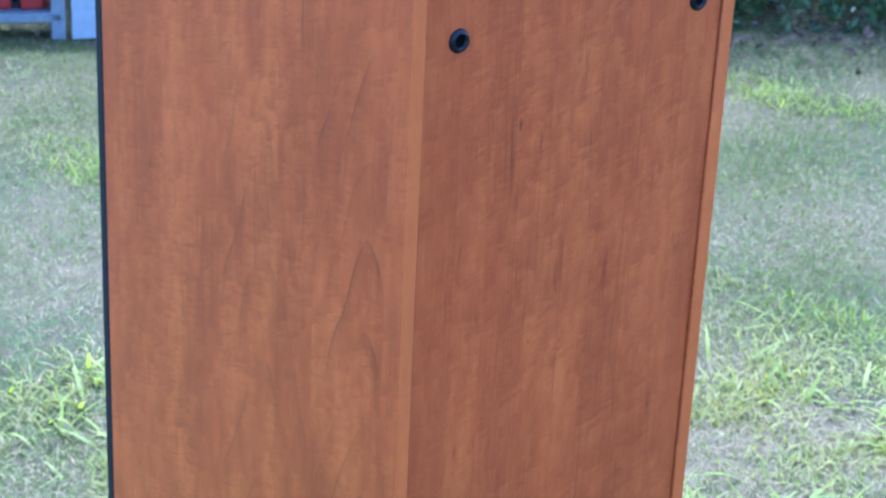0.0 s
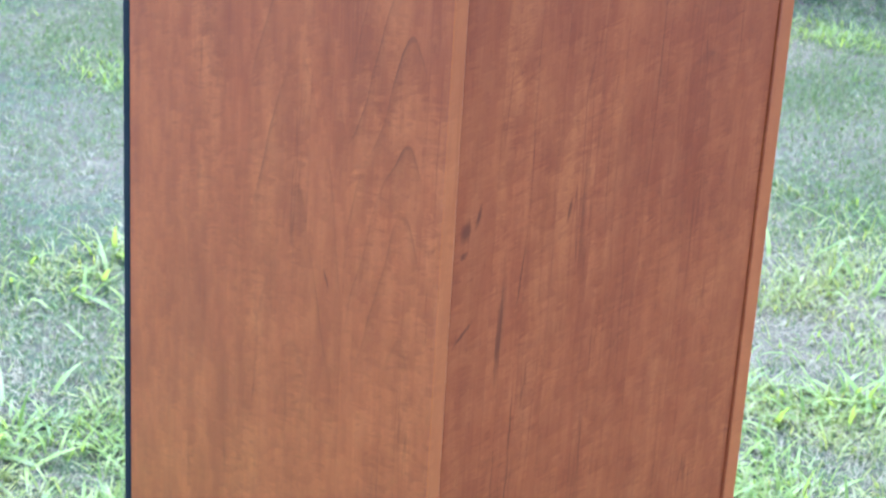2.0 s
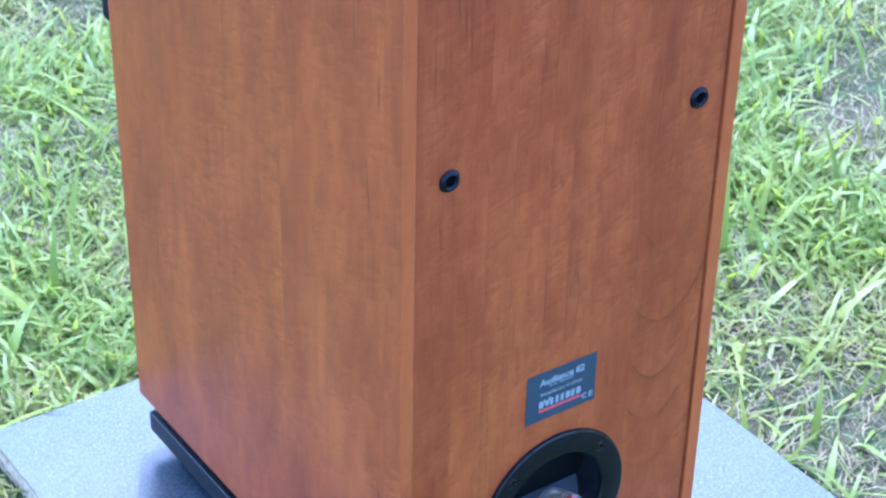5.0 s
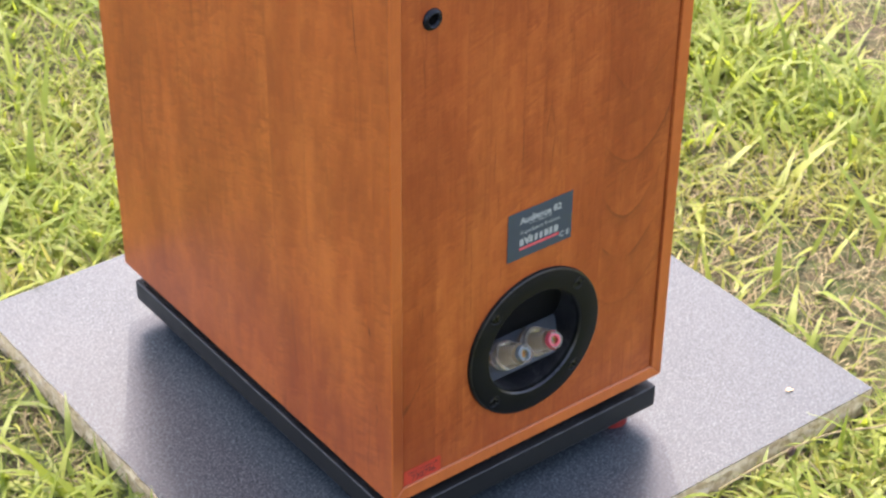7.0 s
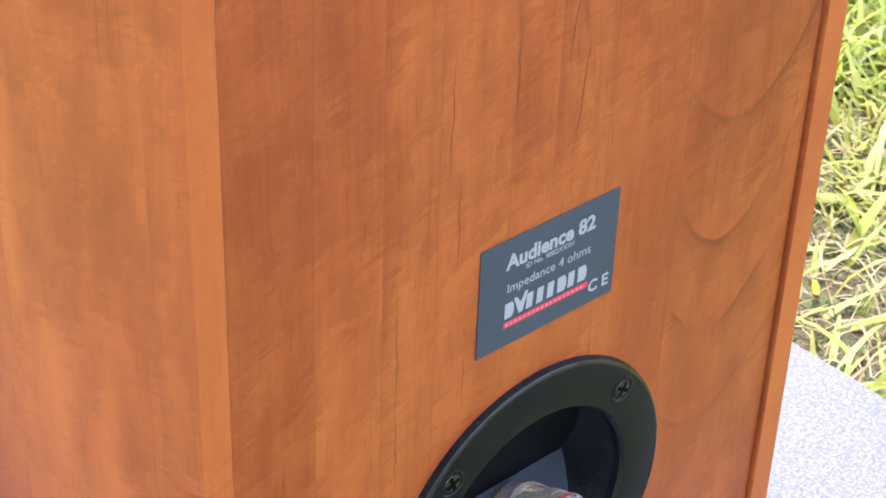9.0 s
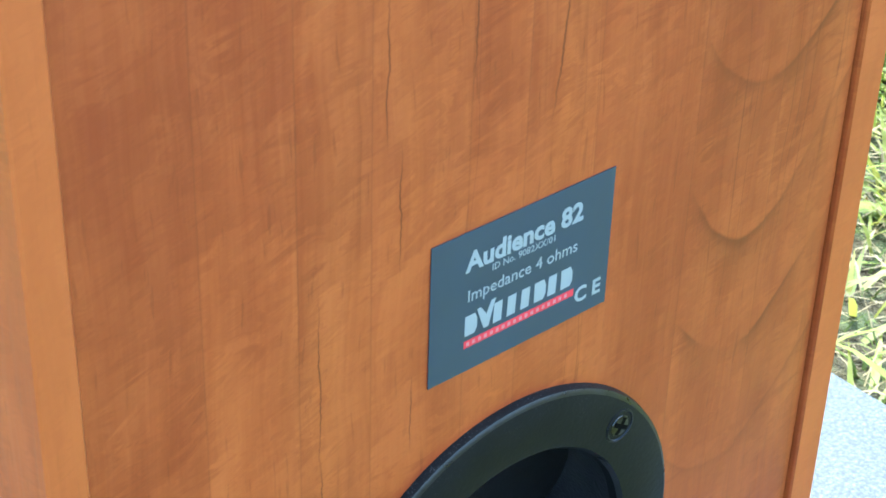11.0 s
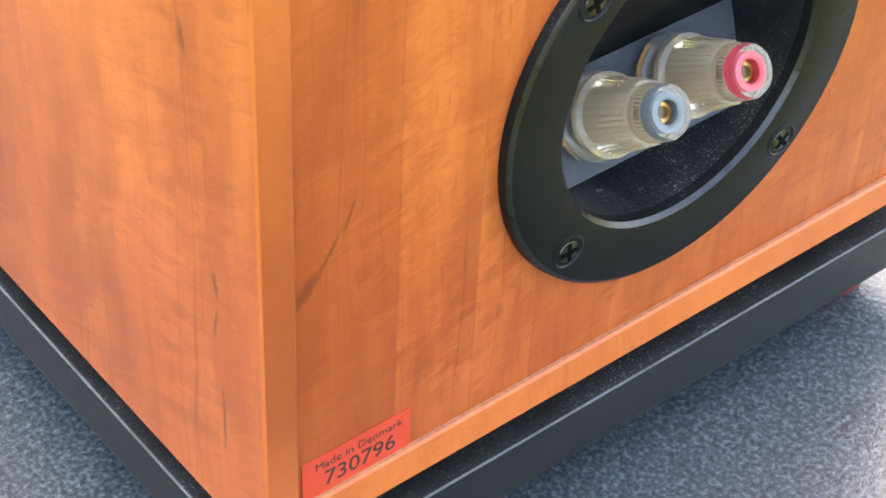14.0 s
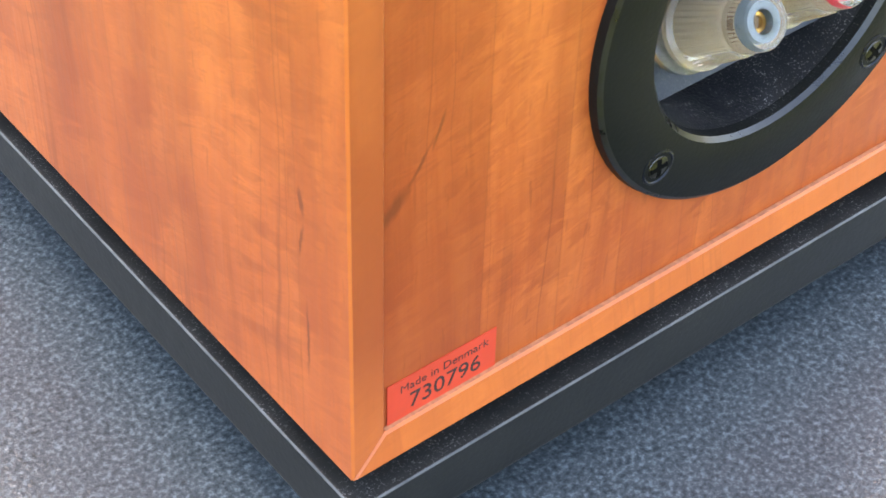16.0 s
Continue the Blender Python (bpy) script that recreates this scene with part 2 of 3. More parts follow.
# paler cherry that paints the highlight along the rear corner edges
PALE_EDGE = wood("highlit_cherry_edge", (), (), (), 0.55)


def black_plastic(name, base, rough, dust, grain=900.0, bump=0.15, haze=0.02, gloss=0.22):
    m = Mat(name)
    obj, x, y, z = m.where()
    g = m.noise(obj, grain, 2.0)
    spots = m.ramp(m.noise(obj, 2300.0, 2.0, 0.6), (0.0, 0.0), (0.60, 0.0), (0.68, 1.0))
    film = m.noise(obj, 60.0, 4.0, 0.65)
    up = m.node("ShaderNodeSeparateXYZ", 2, {0: m.node("ShaderNodeNewGeometry", "Normal")})
    f = m.math("MULTIPLY", m.math("MULTIPLY", spots, m.span(up, 0.0, 0.6, 0.06, 1.0)), m.span(film, 0.4, 0.7, 0.1 * dust, 0.6 * dust), clamp=True)
    col = m.mix(f, base, (0.34, 0.33, 0.31))
    col = m.mix(m.span(film, 0.35, 0.75, 0.0, haze * dust), col, (0.35, 0.34, 0.32))
    m.set(Base_Color=col, Roughness=m.span(film, 0.3, 0.7, rough - 0.06, rough + 0.08), Specular_IOR_Level=gloss)
    m.bump(g, bump, 0.0004)
    return m.m


PLASTIC = black_plastic("satin_black_plastic", (0.0062, 0.0066, 0.0062), 0.42, 0.35, 900.0, 0.15, 0.02, 0.12)
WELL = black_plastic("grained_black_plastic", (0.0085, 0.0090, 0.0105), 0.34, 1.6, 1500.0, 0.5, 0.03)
# lighter copy of the well's plastic, with the sky light on the shelf put in
SHELF = black_plastic("lit_grained_plastic", (0.112, 0.124, 0.142), 0.42, 1.6, 1500.0, 0.5)
PLINTH = black_plastic("black_painted_wood", (0.0108, 0.0112, 0.0108), 0.36, 0.7, 700.0, 0.12, 0.014, 0.26)
RUBBER = black_plastic("black_rubber", (0.005, 0.006, 0.010), 0.30, 0.05)
CLOTH = black_plastic("black_grille_cloth", (0.012, 0.014, 0.014), 0.85, 0.2, 1800.0, 0.8)


def plain(name, col, rough, metal=0.0, vary=0.12, scale=200.0, **kw):
    m = Mat(name)
    obj, x, y, z = m.where()
    n = m.noise(obj, scale, 4.0, 0.6)
    dark = tuple(c * (1 - 2 * vary) for c in col)
    m.set(Base_Color=m.mix(m.span(n, 0.3, 0.7), dark, col), Roughness=m.span(n, 0.3, 0.7, max(rough - 0.05, 0.02), rough + 0.07), Metallic=metal)
    m.bump(n, 0.08, 0.0004)
    m.set(**kw)
    return m.m


STEEL = plain("worn_dark_steel", (0.105, 0.105, 0.102), 0.32, 1.0, 0.3, 900.0)
GOLD = plain("gilt_brass", (0.55, 0.30, 0.08), 0.22, 1.0, 0.15, 700.0)
CLEAR = plain("clear_acrylic", (0.96, 0.93, 0.86), 0.05, 0.0, 0.03, 300.0, Transmission_Weight=0.93, IOR=1.47)
GLASSY = plain("glass_clear_acrylic", (0.96, 0.96, 0.95), 0.06, 0.0, 0.01, 300.0, Transmission_Weight=1.0, IOR=1.35)
MILKY = plain("clouded_acrylic", (0.88, 0.77, 0.60), 0.10, 0.0, 0.05, 300.0, Transmission_Weight=0.78, IOR=1.40)
CREAM = plain("cream_plastic", (0.72, 0.57, 0.36), 0.4, 0.0, 0.12, 300.0)
RED_RING = plain("red_plastic_ring", (0.80, 0.075, 0.10), 0.30, 0.0, 0.08, 500.0)
GREY_RING = plain("grey_blue_plastic_ring", (0.17, 0.205, 0.215), 0.30, 0.0, 0.08, 500.0)
LABEL = plain("slate_blue_foil", (0.036, 0.054, 0.072), 0.45, 0.0, 0.10, 90.0)
INK = plain("silver_ink", (0.33, 0.35, 0.33), 0.45, 0.0, 0.05)
RED_INK = plain("red_ink", (0.70, 0.035, 0.055), 0.45, 0.0, 0.05)
PINK_INK = plain("pale_red_ink", (0.62, 0.22, 0.22), 0.45, 0.0, 0.05)
STICKER = plain("red_paper", (0.53, 0.045, 0.018), 0.55, 0.0, 0.10, 160.0)
BLACK_INK = plain("black_ink", (0.035, 0.014, 0.014), 0.6, 0.0, 0.1)
DUST = plain("pale_dust", (0.40, 0.15, 0.065), 0.8, 0.0, 0.2, 700.0)
# grey that paints the sky's reflection along the plinth's top edge
EDGE_GLINT = plain("highlit_black_edge", (0.070, 0.070, 0.068), 0.40, 0.0, 0.45, 120.0)
# the flange's rubbed edges, lightened for their highlight as well
RUBBED_GLINT = plain("rubbed_highlit_black_edge", (0.014, 0.014, 0.014), 0.30, 0.0, 0.5, 260.0)
# near-black that paints the shade inside bores and screw slots
RECESS_SHADE = plain("recess_shade", (0.0015, 0.0015, 0.002), 0.7, Specular_IOR_Level=0.05)
RED_PAD = plain("red_felt", (0.30, 0.020, 0.014), 0.9, 0.0, 0.2, 600.0)


def laminate():
    m = Mat("dark_speckled_laminate")
    obj, x, y, z = m.where()
    fine = m.noise(obj, 800.0, 2.0, 0.6)
    fleck = m.noise(obj, 760.0, 3.0, 0.65)
    film = m.noise(obj, 9.0, 4.0, 0.6)
    col = m.ramp(fleck, (0.33, (0.019, 0.0240, 0.0270)), (0.52, (0.043, 0.0540, 0.0600)), (0.71, (0.104, 0.124, 0.136)))
    col = m.mix(m.span(film, 0.35, 0.7, 0.0, 0.14), col, (0.075, 0.080, 0.085))
    m.set(Base_Color=col, Roughness=m.span(film, 0.3, 0.7, 0.19, 0.26), Specular_IOR_Level=0.42)
    m.bump(fine, 0.28, 0.0005)
    return m.m


def chipboard():
    m = Mat("raw_chipboard")
    obj, x, y, z = m.where()
    v = m.node("ShaderNodeTexVoronoi", "Color", {"Vector": obj, "Scale": 260.0})
    n = m.noise(obj, 420.0, 3.0, 0.6)
    col = m.ramp(m.math("ADD", m.math("MULTIPLY", m.node("ShaderNodeSeparateColor", 0, {0: v}), 0.6), m.math("MULTIPLY", n, 0.5)), (0.15, (0.40, 0.27, 0.14)), (0.5, (0.60, 0.45, 0.27)), (0.85, (0.76, 0.62, 0.41)))
    m.set(Base_Color=col, Roughness=0.9)
    m.bump(n, 0.5, 0.001)
    return m.m


LAMINATE, CHIP = laminate(), chipboard()


def leaf_mat(name, stops, through_col, rough=0.5, weight=0.45):
    """Leaves and blades: tone by island, with light let through."""
    m = Mat(name)
    rnd = m.node("ShaderNodeNewGeometry", "Random Per Island")
    obj, x, y, z = m.where()
    patch = m.noise(obj, 2.2, 3.0, 0.6)
    grain = m.noise(obj, 240.0, 2.0)
    f = m.math("ADD", m.math("MULTIPLY", rnd, 0.72), m.math("MULTIPLY", patch, 0.28))
    col = m.ramp(f, *stops)
    col = m.mix(m.span(grain, 0.35, 0.7, 0.0, 0.25), col, tuple(c * 0.5 for c in through_col))
    m.set(Base_Color=col, Roughness=rough, Specular_IOR_Level=0.45)
    tr = m.node("ShaderNodeBsdfTranslucent", 0, {"Color": m.mix(0.5, col, through_col)})
    out = m.node("ShaderNodeMixShader", 0, {0: weight, 1: m.b.outputs[0], 2: tr})
    m.t.links.new(out, m.t.nodes["Material Output"].inputs["Surface"])
    return m.m


GRASS = leaf_mat("grass_blade", ((0.1, (0.146, 0.178, 0.027)), (0.4, (0.210, 0.250, 0.038)), (0.7, (0.292, 0.318, 0.060)), (0.95, (0.440, 0.390, 0.155))), (0.400, 0.372, 0.066))
# darker copy of the grass, its colour holding the farther lawn's dimmer light
DIM_GRASS = leaf_mat("dimmed_grass", ((0.1, (0.058, 0.093, 0.018)), (0.4, (0.092, 0.138, 0.026)), (0.7, (0.145, 0.180, 0.042)), (0.95, (0.260, 0.240, 0.095))), (0.14, 0.185, 0.030), 0.8)
STRAW = leaf_mat("dry_grass", ((0.1, (0.180, 0.147, 0.0720)), (0.45, (0.255, 0.210, 0.1090)), (0.8, (0.330, 0.280, 0.1500)), (1.0, (0.490, 0.425, 0.2600))), (0.36, 0.305, 0.155), 0.75, 0.22)
WEED = leaf_mat("weed_leaf", ((0.1, (0.112, 0.168, 0.0250)), (0.5, (0.200, 0.272, 0.0400)), (0.9, (0.318, 0.362, 0.0700))), (0.425, 0.500, 0.0450))
HEDGE = leaf_mat("hedge_leaf", ((0.1, (0.016, 0.038, 0.016)), (0.5, (0.036, 0.078, 0.030)), (0.85, (0.075, 0.135, 0.052)), (1.0, (0.18, 0.25, 0.17))), (0.10, 0.20, 0.05), 0.4, 0.3)


def ground_mat():
    m = Mat("lawn_floor")
    obj, x, y, z = m.where()
    a = m.noise(obj, 1.7, 5.0, 0.62)
    b = m.noise(obj, 34.0, 4.0, 0.7)
    c = m.noise(obj, 210.0, 3.0, 0.7)
    soil = m.ramp(c, (0.3, (0.034, 0.029, 0.0116)), (0.55, (0.063, 0.052, 0.0224)), (0.75, (0.112, 0.092, 0.0449)))
    green = m.ramp(b, (0.3, (0.023, 0.041, 0.0088)), (0.55, (0.042, 0.065, 0.0150)), (0.75, (0.075, 0.095, 0.0272)))
    dry = m.ramp(c, (0.3, (0.085, 0.062, 0.0330)), (0.7, (0.175, 0.132, 0.0800)))
    col = m.mix(m.span(b, 0.42, 0.60), soil, green)
    col = m.mix(m.span(a, 0.46, 0.64, 0.0, 0.75), col, dry)
    m.set(Base_Color=col, Roughness=0.95)
    m.bump(m.math("ADD", b, c), 0.7, 0.012)
    return m.m


GROUND = ground_mat()
BENCH = plain("weathered_grey_paint", (0.20, 0.225, 0.265), 0.6, 0.0, 0.16, 40.0)
BENCH_TOP = plain("pale_weathered_board", (0.38, 0.40, 0.44), 0.6, 0.0, 0.14, 40.0)
PALE_BLUE = plain("pale_blue_paint", (0.33, 0.365, 0.42), 0.55, 0.0, 0.08, 30.0)
WHITE = plain("white_glaze", (0.72, 0.72, 0.74), 0.35, 0.0, 0.06, 30.0)
STONE = plain("grey_speckled_stone", (0.20, 0.23, 0.28), 0.85, 0.0, 0.28, 70.0)
GREEN_BALL = plain("green_plastic", (0.03, 0.36, 0.16), 0.4, 0.0, 0.1, 30.0)
RED_BOX = plain("red_plastic", (0.42, 0.025, 0.025), 0.45, 0.0, 0.2, 40.0)
MINT = plain("mint_green_plastic", (0.42, 0.62, 0.46), 0.45, 0.0, 0.06, 20.0)
PETAL = plain("red_petal", (0.72, 0.09, 0.08), 0.5, 0.0, 0.15, 80.0)
BARK = plain("dark_bark", (0.055, 0.045, 0.035), 0.95, 0.0, 0.3, 60.0)
LITTER = plain("dry_leaf_litter", (0.16, 0.10, 0.075), 0.95, 0.0, 0.35, 25.0)


# ---- mesh helpers ----
def mesh_of(name, bm, mat, smooth=None):
    bmesh.ops.recalc_face_normals(bm, faces=bm.faces)
    me = bpy.data.meshes.new(name)
    bm.to_mesh(me)
    bm.free()
    me.materials.append(mat)
    if smooth is not None:
        me.polygons.foreach_set("use_smooth", [True] * len(me.polygons))
        me.set_sharp_from_angle(angle=radians(smooth))
    return me


def part(name, bm, mat, parent, label="", smooth=None, at=None):
    ob = new(name, mesh_of(name, bm, mat, smooth))
    ob.parent = parent
    if at is not None:
        ob.matrix_basis = at
    return tagged(ob, label)


def thing(name, label, category, at=None, group="", kind=""):
    ob = new(name)
    ob.empty_display_size = 0.05
    if at is not None:
        ob.matrix_basis = at
    return tagged(ob, label, category, group, kind)


def solid(name, bm, mat, label, category, smooth=None, at=None, group="", kind=""):
    ob = new(name, mesh_of(name, bm, mat, smooth))
    if at is not None:
        ob.matrix_basis = at
    return tagged(ob, label, category, group, kind)


def box(x0, x1, y0, y1, z0, z1, bevel=0.0, seg=2):
    bm = bmesh.new()
    bmesh.ops.create_cube(bm, size=1.0)
    for v in bm.verts:
        v.co = (x0 + (v.co.x + 0.5) * (x1 - x0), y0 + (v.co.y + 0.5) * (y1 - y0), z0 + (v.co.z + 0.5) * (z1 - z0))
    if bevel:
        bmesh.ops.bevel(bm, geom=bm.edges[:], offset=bevel, segments=seg, profile=0.6, affect="EDGES")
    return bm


def prism(points, y0, y1):
    """A polygon in x and z, drawn out along y."""
    bm = bmesh.new()
    a = [bm.verts.new((x, y0, z)) for x, z in points]
    b = [bm.verts.new((x, y1, z)) for x, z in points]
    bm.faces.new(a)
    bm.faces.new(b[::-1])
    for i in range(len(a)):
        j = (i + 1) % len(a)
        bm.faces.new((a[i], b[i], b[j], a[j]))
    return bm


def lathe(profile, n=48, closed=False):
    """Turns (radius, height) rows round z."""
    bm = bmesh.new()
    rings = []
    for r, h in profile:
        if r < 1e-7:
            rings.append([bm.verts.new((0, 0, h))])
        else:
            rings.append([bm.verts.new((r * math.cos(2 * math.pi * k / n), r * math.sin(2 * math.pi * k / n), h)) for k in range(n)])
    pairs = list(zip(rings, rings[1:])) + ([(rings[-1], rings[0])] if closed else [])
    for a, b in pairs:
        for k in range(n):
            j = (k + 1) % n
            if len(a) == 1 and len(b) == 1:
                continue
            if len(a) == 1:
                bm.faces.new((a[0], b[k], b[j]))
            elif len(b) == 1:
                bm.faces.new((a[k], a[j], b[0]))
            else:
                bm.faces.new((a[k], a[j], b[j], b[k]))
    return bm


def text_mesh(name, words, size, mat, parent, at, bold=0.0, align="CENTER"):
    """Raised print from the built-in font."""
    cu = bpy.data.curves.new(name, "FONT")
    cu.body, cu.size, cu.align_x, cu.align_y = words, size, align, "BOTTOM_BASELINE"
    cu.extrude, cu.offset, cu.resolution_u = 0.00003, bold, 3
    tmp = bpy.data.objects.new(name, cu)
    scene.collection.objects.link(tmp)
    me = bpy.data.meshes.new_from_object(tmp.evaluated_get(bpy.context.evaluated_depsgraph_get()))
    bpy.data.objects.remove(tmp)
    me.name = name
    me.materials.clear()
    me.materials.append(mat)
    ob = new(name, me)
    ob.parent, ob.matrix_basis = parent, at
    return ob


# ---- loudspeaker ----
BX0, BX1, BY0, BY1, BZ = -0.083, 0.3385, -0.0595, 0.3615, -0.0366
W, D, H, RIM, SINK = 0.205, 0.303, 0.965, 0.0080, 0.0022
CUP = (0.1015, 0.0702)
speaker = thing("loudspeaker", "tall cherry-veneered loudspeaker standing on a grey board", "loudspeaker", pose(0, 0, 0))


def carcass(name, pts, mat):
    bm = prism(pts, 0.0, D)
    for v in bm.verts:
        if v.co.y < 0.001 and RIM * 0.9 < v.co.x < W - RIM * 0.9 and RIM * 0.9 < v.co.z < H - RIM * 0.9:
            v.co.y = 0.0007
    bmesh.ops.bevel(bm, geom=bm.edges[:], offset=0.0005, segments=1, profile=0.5, affect="EDGES")
    bmesh.ops.recalc_face_normals(bm, faces=bm.faces)
    for f in bm.faces:
        if f.normal.y < -0.9:
            f.material_index = 1
        elif f.normal.y < -0.4 and abs(f.normal.x) > 0.4 and abs(f.calc_center_median().x - W / 2) > W / 2 - 0.002:
            f.material_index = 2
    ob = part(name, bm, mat, speaker, smooth=20)
    ob.data.materials.append(WOOD_RIM)
    ob.data.materials.append(PALE_EDGE)
    return ob


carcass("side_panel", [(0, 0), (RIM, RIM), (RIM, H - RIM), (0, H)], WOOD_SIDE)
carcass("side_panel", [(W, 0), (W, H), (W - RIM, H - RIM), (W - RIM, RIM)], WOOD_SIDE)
carcass("bottom_panel", [(0, 0), (W, 0), (W - RIM, RIM), (RIM, RIM)], WOOD_RIM)
carcass("top_panel", [(0, H), (RIM, H - RIM), (W - RIM, H - RIM), (W, H)], WOOD_RIM)

# back panel, set in behind the rim, with an opening for the terminal cup
bm = bmesh.new()
hole = 0.0334
xs = [RIM + 0.0005, CUP[0] - hole, CUP[0] + hole, W - RIM - 0.0005]
zs = [RIM, CUP[1] - hole, CUP[1] + hole, H - RIM]
front = [[bm.verts.new((x, SINK, z)) for z in zs] for x in xs]
inner = [[bm.verts.new((x, SINK + 0.010, z)) for z in zs] for x in xs]
for i in range(3):
    for j in range(3):
        if (i, j) != (1, 1):
            for g in (front, inner):
                bm.faces.new((g[i][j], g[i + 1][j], g[i + 1][j + 1], g[i][j + 1]))
ring = [(1, 1), (2, 1), (2, 2), (1, 2)]
for (i, j), (k, l) in zip(ring, ring[1:] + ring[:1]):
    bm.faces.new((front[i][j], front[k][l], inner[k][l], inner[i][j]))
part("back_panel", bm, WOOD_BACK, speaker)
part("dust_line", box(RIM + 0.0005, W - RIM - 0.0005, 0.0012, SINK - 0.0001, RIM - 0.0001, RIM + 0.00010), DUST, speaker, "thin line of pale dust")
part("front_baffle", box(RIM, W - RIM, D - 0.022, D - 0.002, RIM, H - RIM, 0.001), PLASTIC, speaker, "black front board")

grille = part("grille", box(0.0008, W - 0.0008, D + 0.0003, D + 0.0112, 0.262, H - 0.010, 0.003, 3), CLOTH, speaker, "thin black cloth grille", smooth=40)
plinth = box(-0.0004, 0.2006, -0.0012, 0.2898, -0.0246, -0.0068)
low = [e for e in plinth.edges if all(v.co.z < -0.02 for v in e.verts)]
bmesh.ops.bevel(plinth, geom=low, offset=0.0034, segments=1, profile=0.5, affect="EDGES")
rest = [e for e in plinth.edges if all(v.co.z > -0.023 for v in e.verts)]
bmesh.ops.bevel(plinth, geom=rest, offset=0.0010, segments=3, profile=0.6, affect="EDGES")
bmesh.ops.recalc_face_normals(plinth, faces=plinth.faces)
for f in plinth.faces:
    if 0.25 < f.normal.z < 0.95 and f.calc_center_median().z > -0.009:
        f.material_index = 1
part("plinth", plinth, PLINTH, speaker, "dusty black painted plinth", smooth=30).data.materials.append(EDGE_GLINT)
part("spacer", box(0.016, 0.187, 0.014, 0.272, -0.0069, 0.0001), PLINTH, speaker, "black spacer between cabinet and plinth")
for fx, fy, mat in ((0.020, 0.018, RUBBER), (0.182, 0.016, RED_PAD), (0.020, 0.270, RUBBER), (0.182, 0.270, RUBBER)):
    bm = lathe([(0, 0.0), (0.0082, 0.0), (0.009, 0.001), (0.009, 0.0116), (0.0, 0.0121)], 24)
    part("foot", bm, mat, speaker, at=pose(fx, fy, BZ), smooth=40)

# threaded sockets of the wall bracket
SOCKET = mesh_of("socket", lathe([(0.0027, 0.0004), (0.0028, 0.0010), (0.0038, 0.0019), (0.0050, 0.0015), (0.0059, 0.0003), (0.0059, -0.0004)], 32), RUBBER, 50)
BORE = mesh_of("bore", lathe([(0.0, 0.00035), (0.0016, 0.00035), (0.0028, 0.0006)], 24), RECESS_SHADE, 50)
for sx, sz in ((0.0276, 0.2973), (0.1803, 0.2973), (0.0280, 0.906), (0.1803, 0.906)):
    ob = new("socket", SOCKET)
    ob.parent, ob.matrix_basis = speaker, pose(sx, SINK, sz, 90, 0, 0)
    bore = new("bore", BORE)
    bore.parent = ob

# terminal cup
OUT = pose(CUP[0], SINK, CUP[1], 90, 0, 0)
flange = lathe([(0.0331, -0.0010), (0.0333, 0.0012), (0.0342, 0.0022), (0.0356, 0.0024), (0.0464, 0.0024), (0.0474, 0.0018), (0.0478, 0.0002), (0.0478, -0.0002)], 96)
for f in flange.faces:
    c = f.calc_center_median()
    if 0.0465 < math.hypot(c.x, c.y) < 0.0475 or 0.0334 < math.hypot(c.x, c.y) < 0.0341:
        f.material_index = 1
cup = part("terminal_cup", flange, PLASTIC, speaker, "round black plastic terminal cup", smooth=35, at=OUT)
cup.data.materials.append(RUBBED_GLINT)
well = lathe([(0.0332, -0.0008), (0.0330, -0.004), (0.0318, -0.022), (0.0300, -0.0265), (0.0, -0.0270)], 72)
part("well", well, WELL, cup, "grained black recess", smooth=35)
# the sloping shelf that carries the posts: in the cup's frame y is up and z points out of the back
def across(rows, mat, name):
    """A face that runs from wall to wall of the well through rows of (height, depth)."""
    bm = bmesh.new()
    ends = [[bm.verts.new((k * 0.0324 * math.sqrt(max(0.02, 1 - (y / 0.0335) ** 2)), y, z)) for y, z in rows] for k in (-1, 1)]
    for a, b, c, d in zip(ends[0], ends[0][1:], ends[1][1:], ends[1]):
        bm.faces.new((a, b, c, d))
    bmesh.ops.solidify(bm, geom=bm.faces[:], thickness=0.0006)
    part(name, bm, mat, cup)


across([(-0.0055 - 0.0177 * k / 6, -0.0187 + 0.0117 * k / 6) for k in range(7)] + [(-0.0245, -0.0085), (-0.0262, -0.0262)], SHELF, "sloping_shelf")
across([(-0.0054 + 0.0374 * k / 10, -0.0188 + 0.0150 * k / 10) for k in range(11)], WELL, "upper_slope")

SCREW = lathe([(0, 0.0004), (0.0016, 0.0004), (0.0024, 0.0002), (0.0028, -0.0006), (0.0028, -0.0012)], 20)
SCREW = mesh_of("screw", SCREW, STEEL, 40)
CROSS = bmesh.new()
for k in range(2):
    bmesh.ops.create_cube(CROSS, size=1.0, matrix=Matrix.Rotation(k * math.pi / 2, 4, "Z") @ Matrix.Translation((0, 0, 0.00035 + 0.00002 * k)) @ Matrix.Diagonal((0.0042, 0.0011, 0.0002, 1)))
CROSS = mesh_of("cross_slot", CROSS, RECESS_SHADE)
# raised black ring in place of the shaded recess round each screw
RING = mesh_of("recess_shade_ring", lathe([(0.0029, -0.0004), (0.0036, 0.00025), (0.0040, 0.0001), (0.0040, -0.0003)], 24), RUBBER, 40)
for k, (sx, sz) in enumerate(((-0.0298, 0.0292), (0.0298, 0.0290), (-0.0298, -0.0290), (0.0298, -0.0290))):
    for me in (SCREW, RING, CROSS):
        ob = new(me.name, me)
        ob.parent = cup
        ob.matrix_basis = pose(sx, sz, 0.0024, 0, 0, 20 + 37 * k)


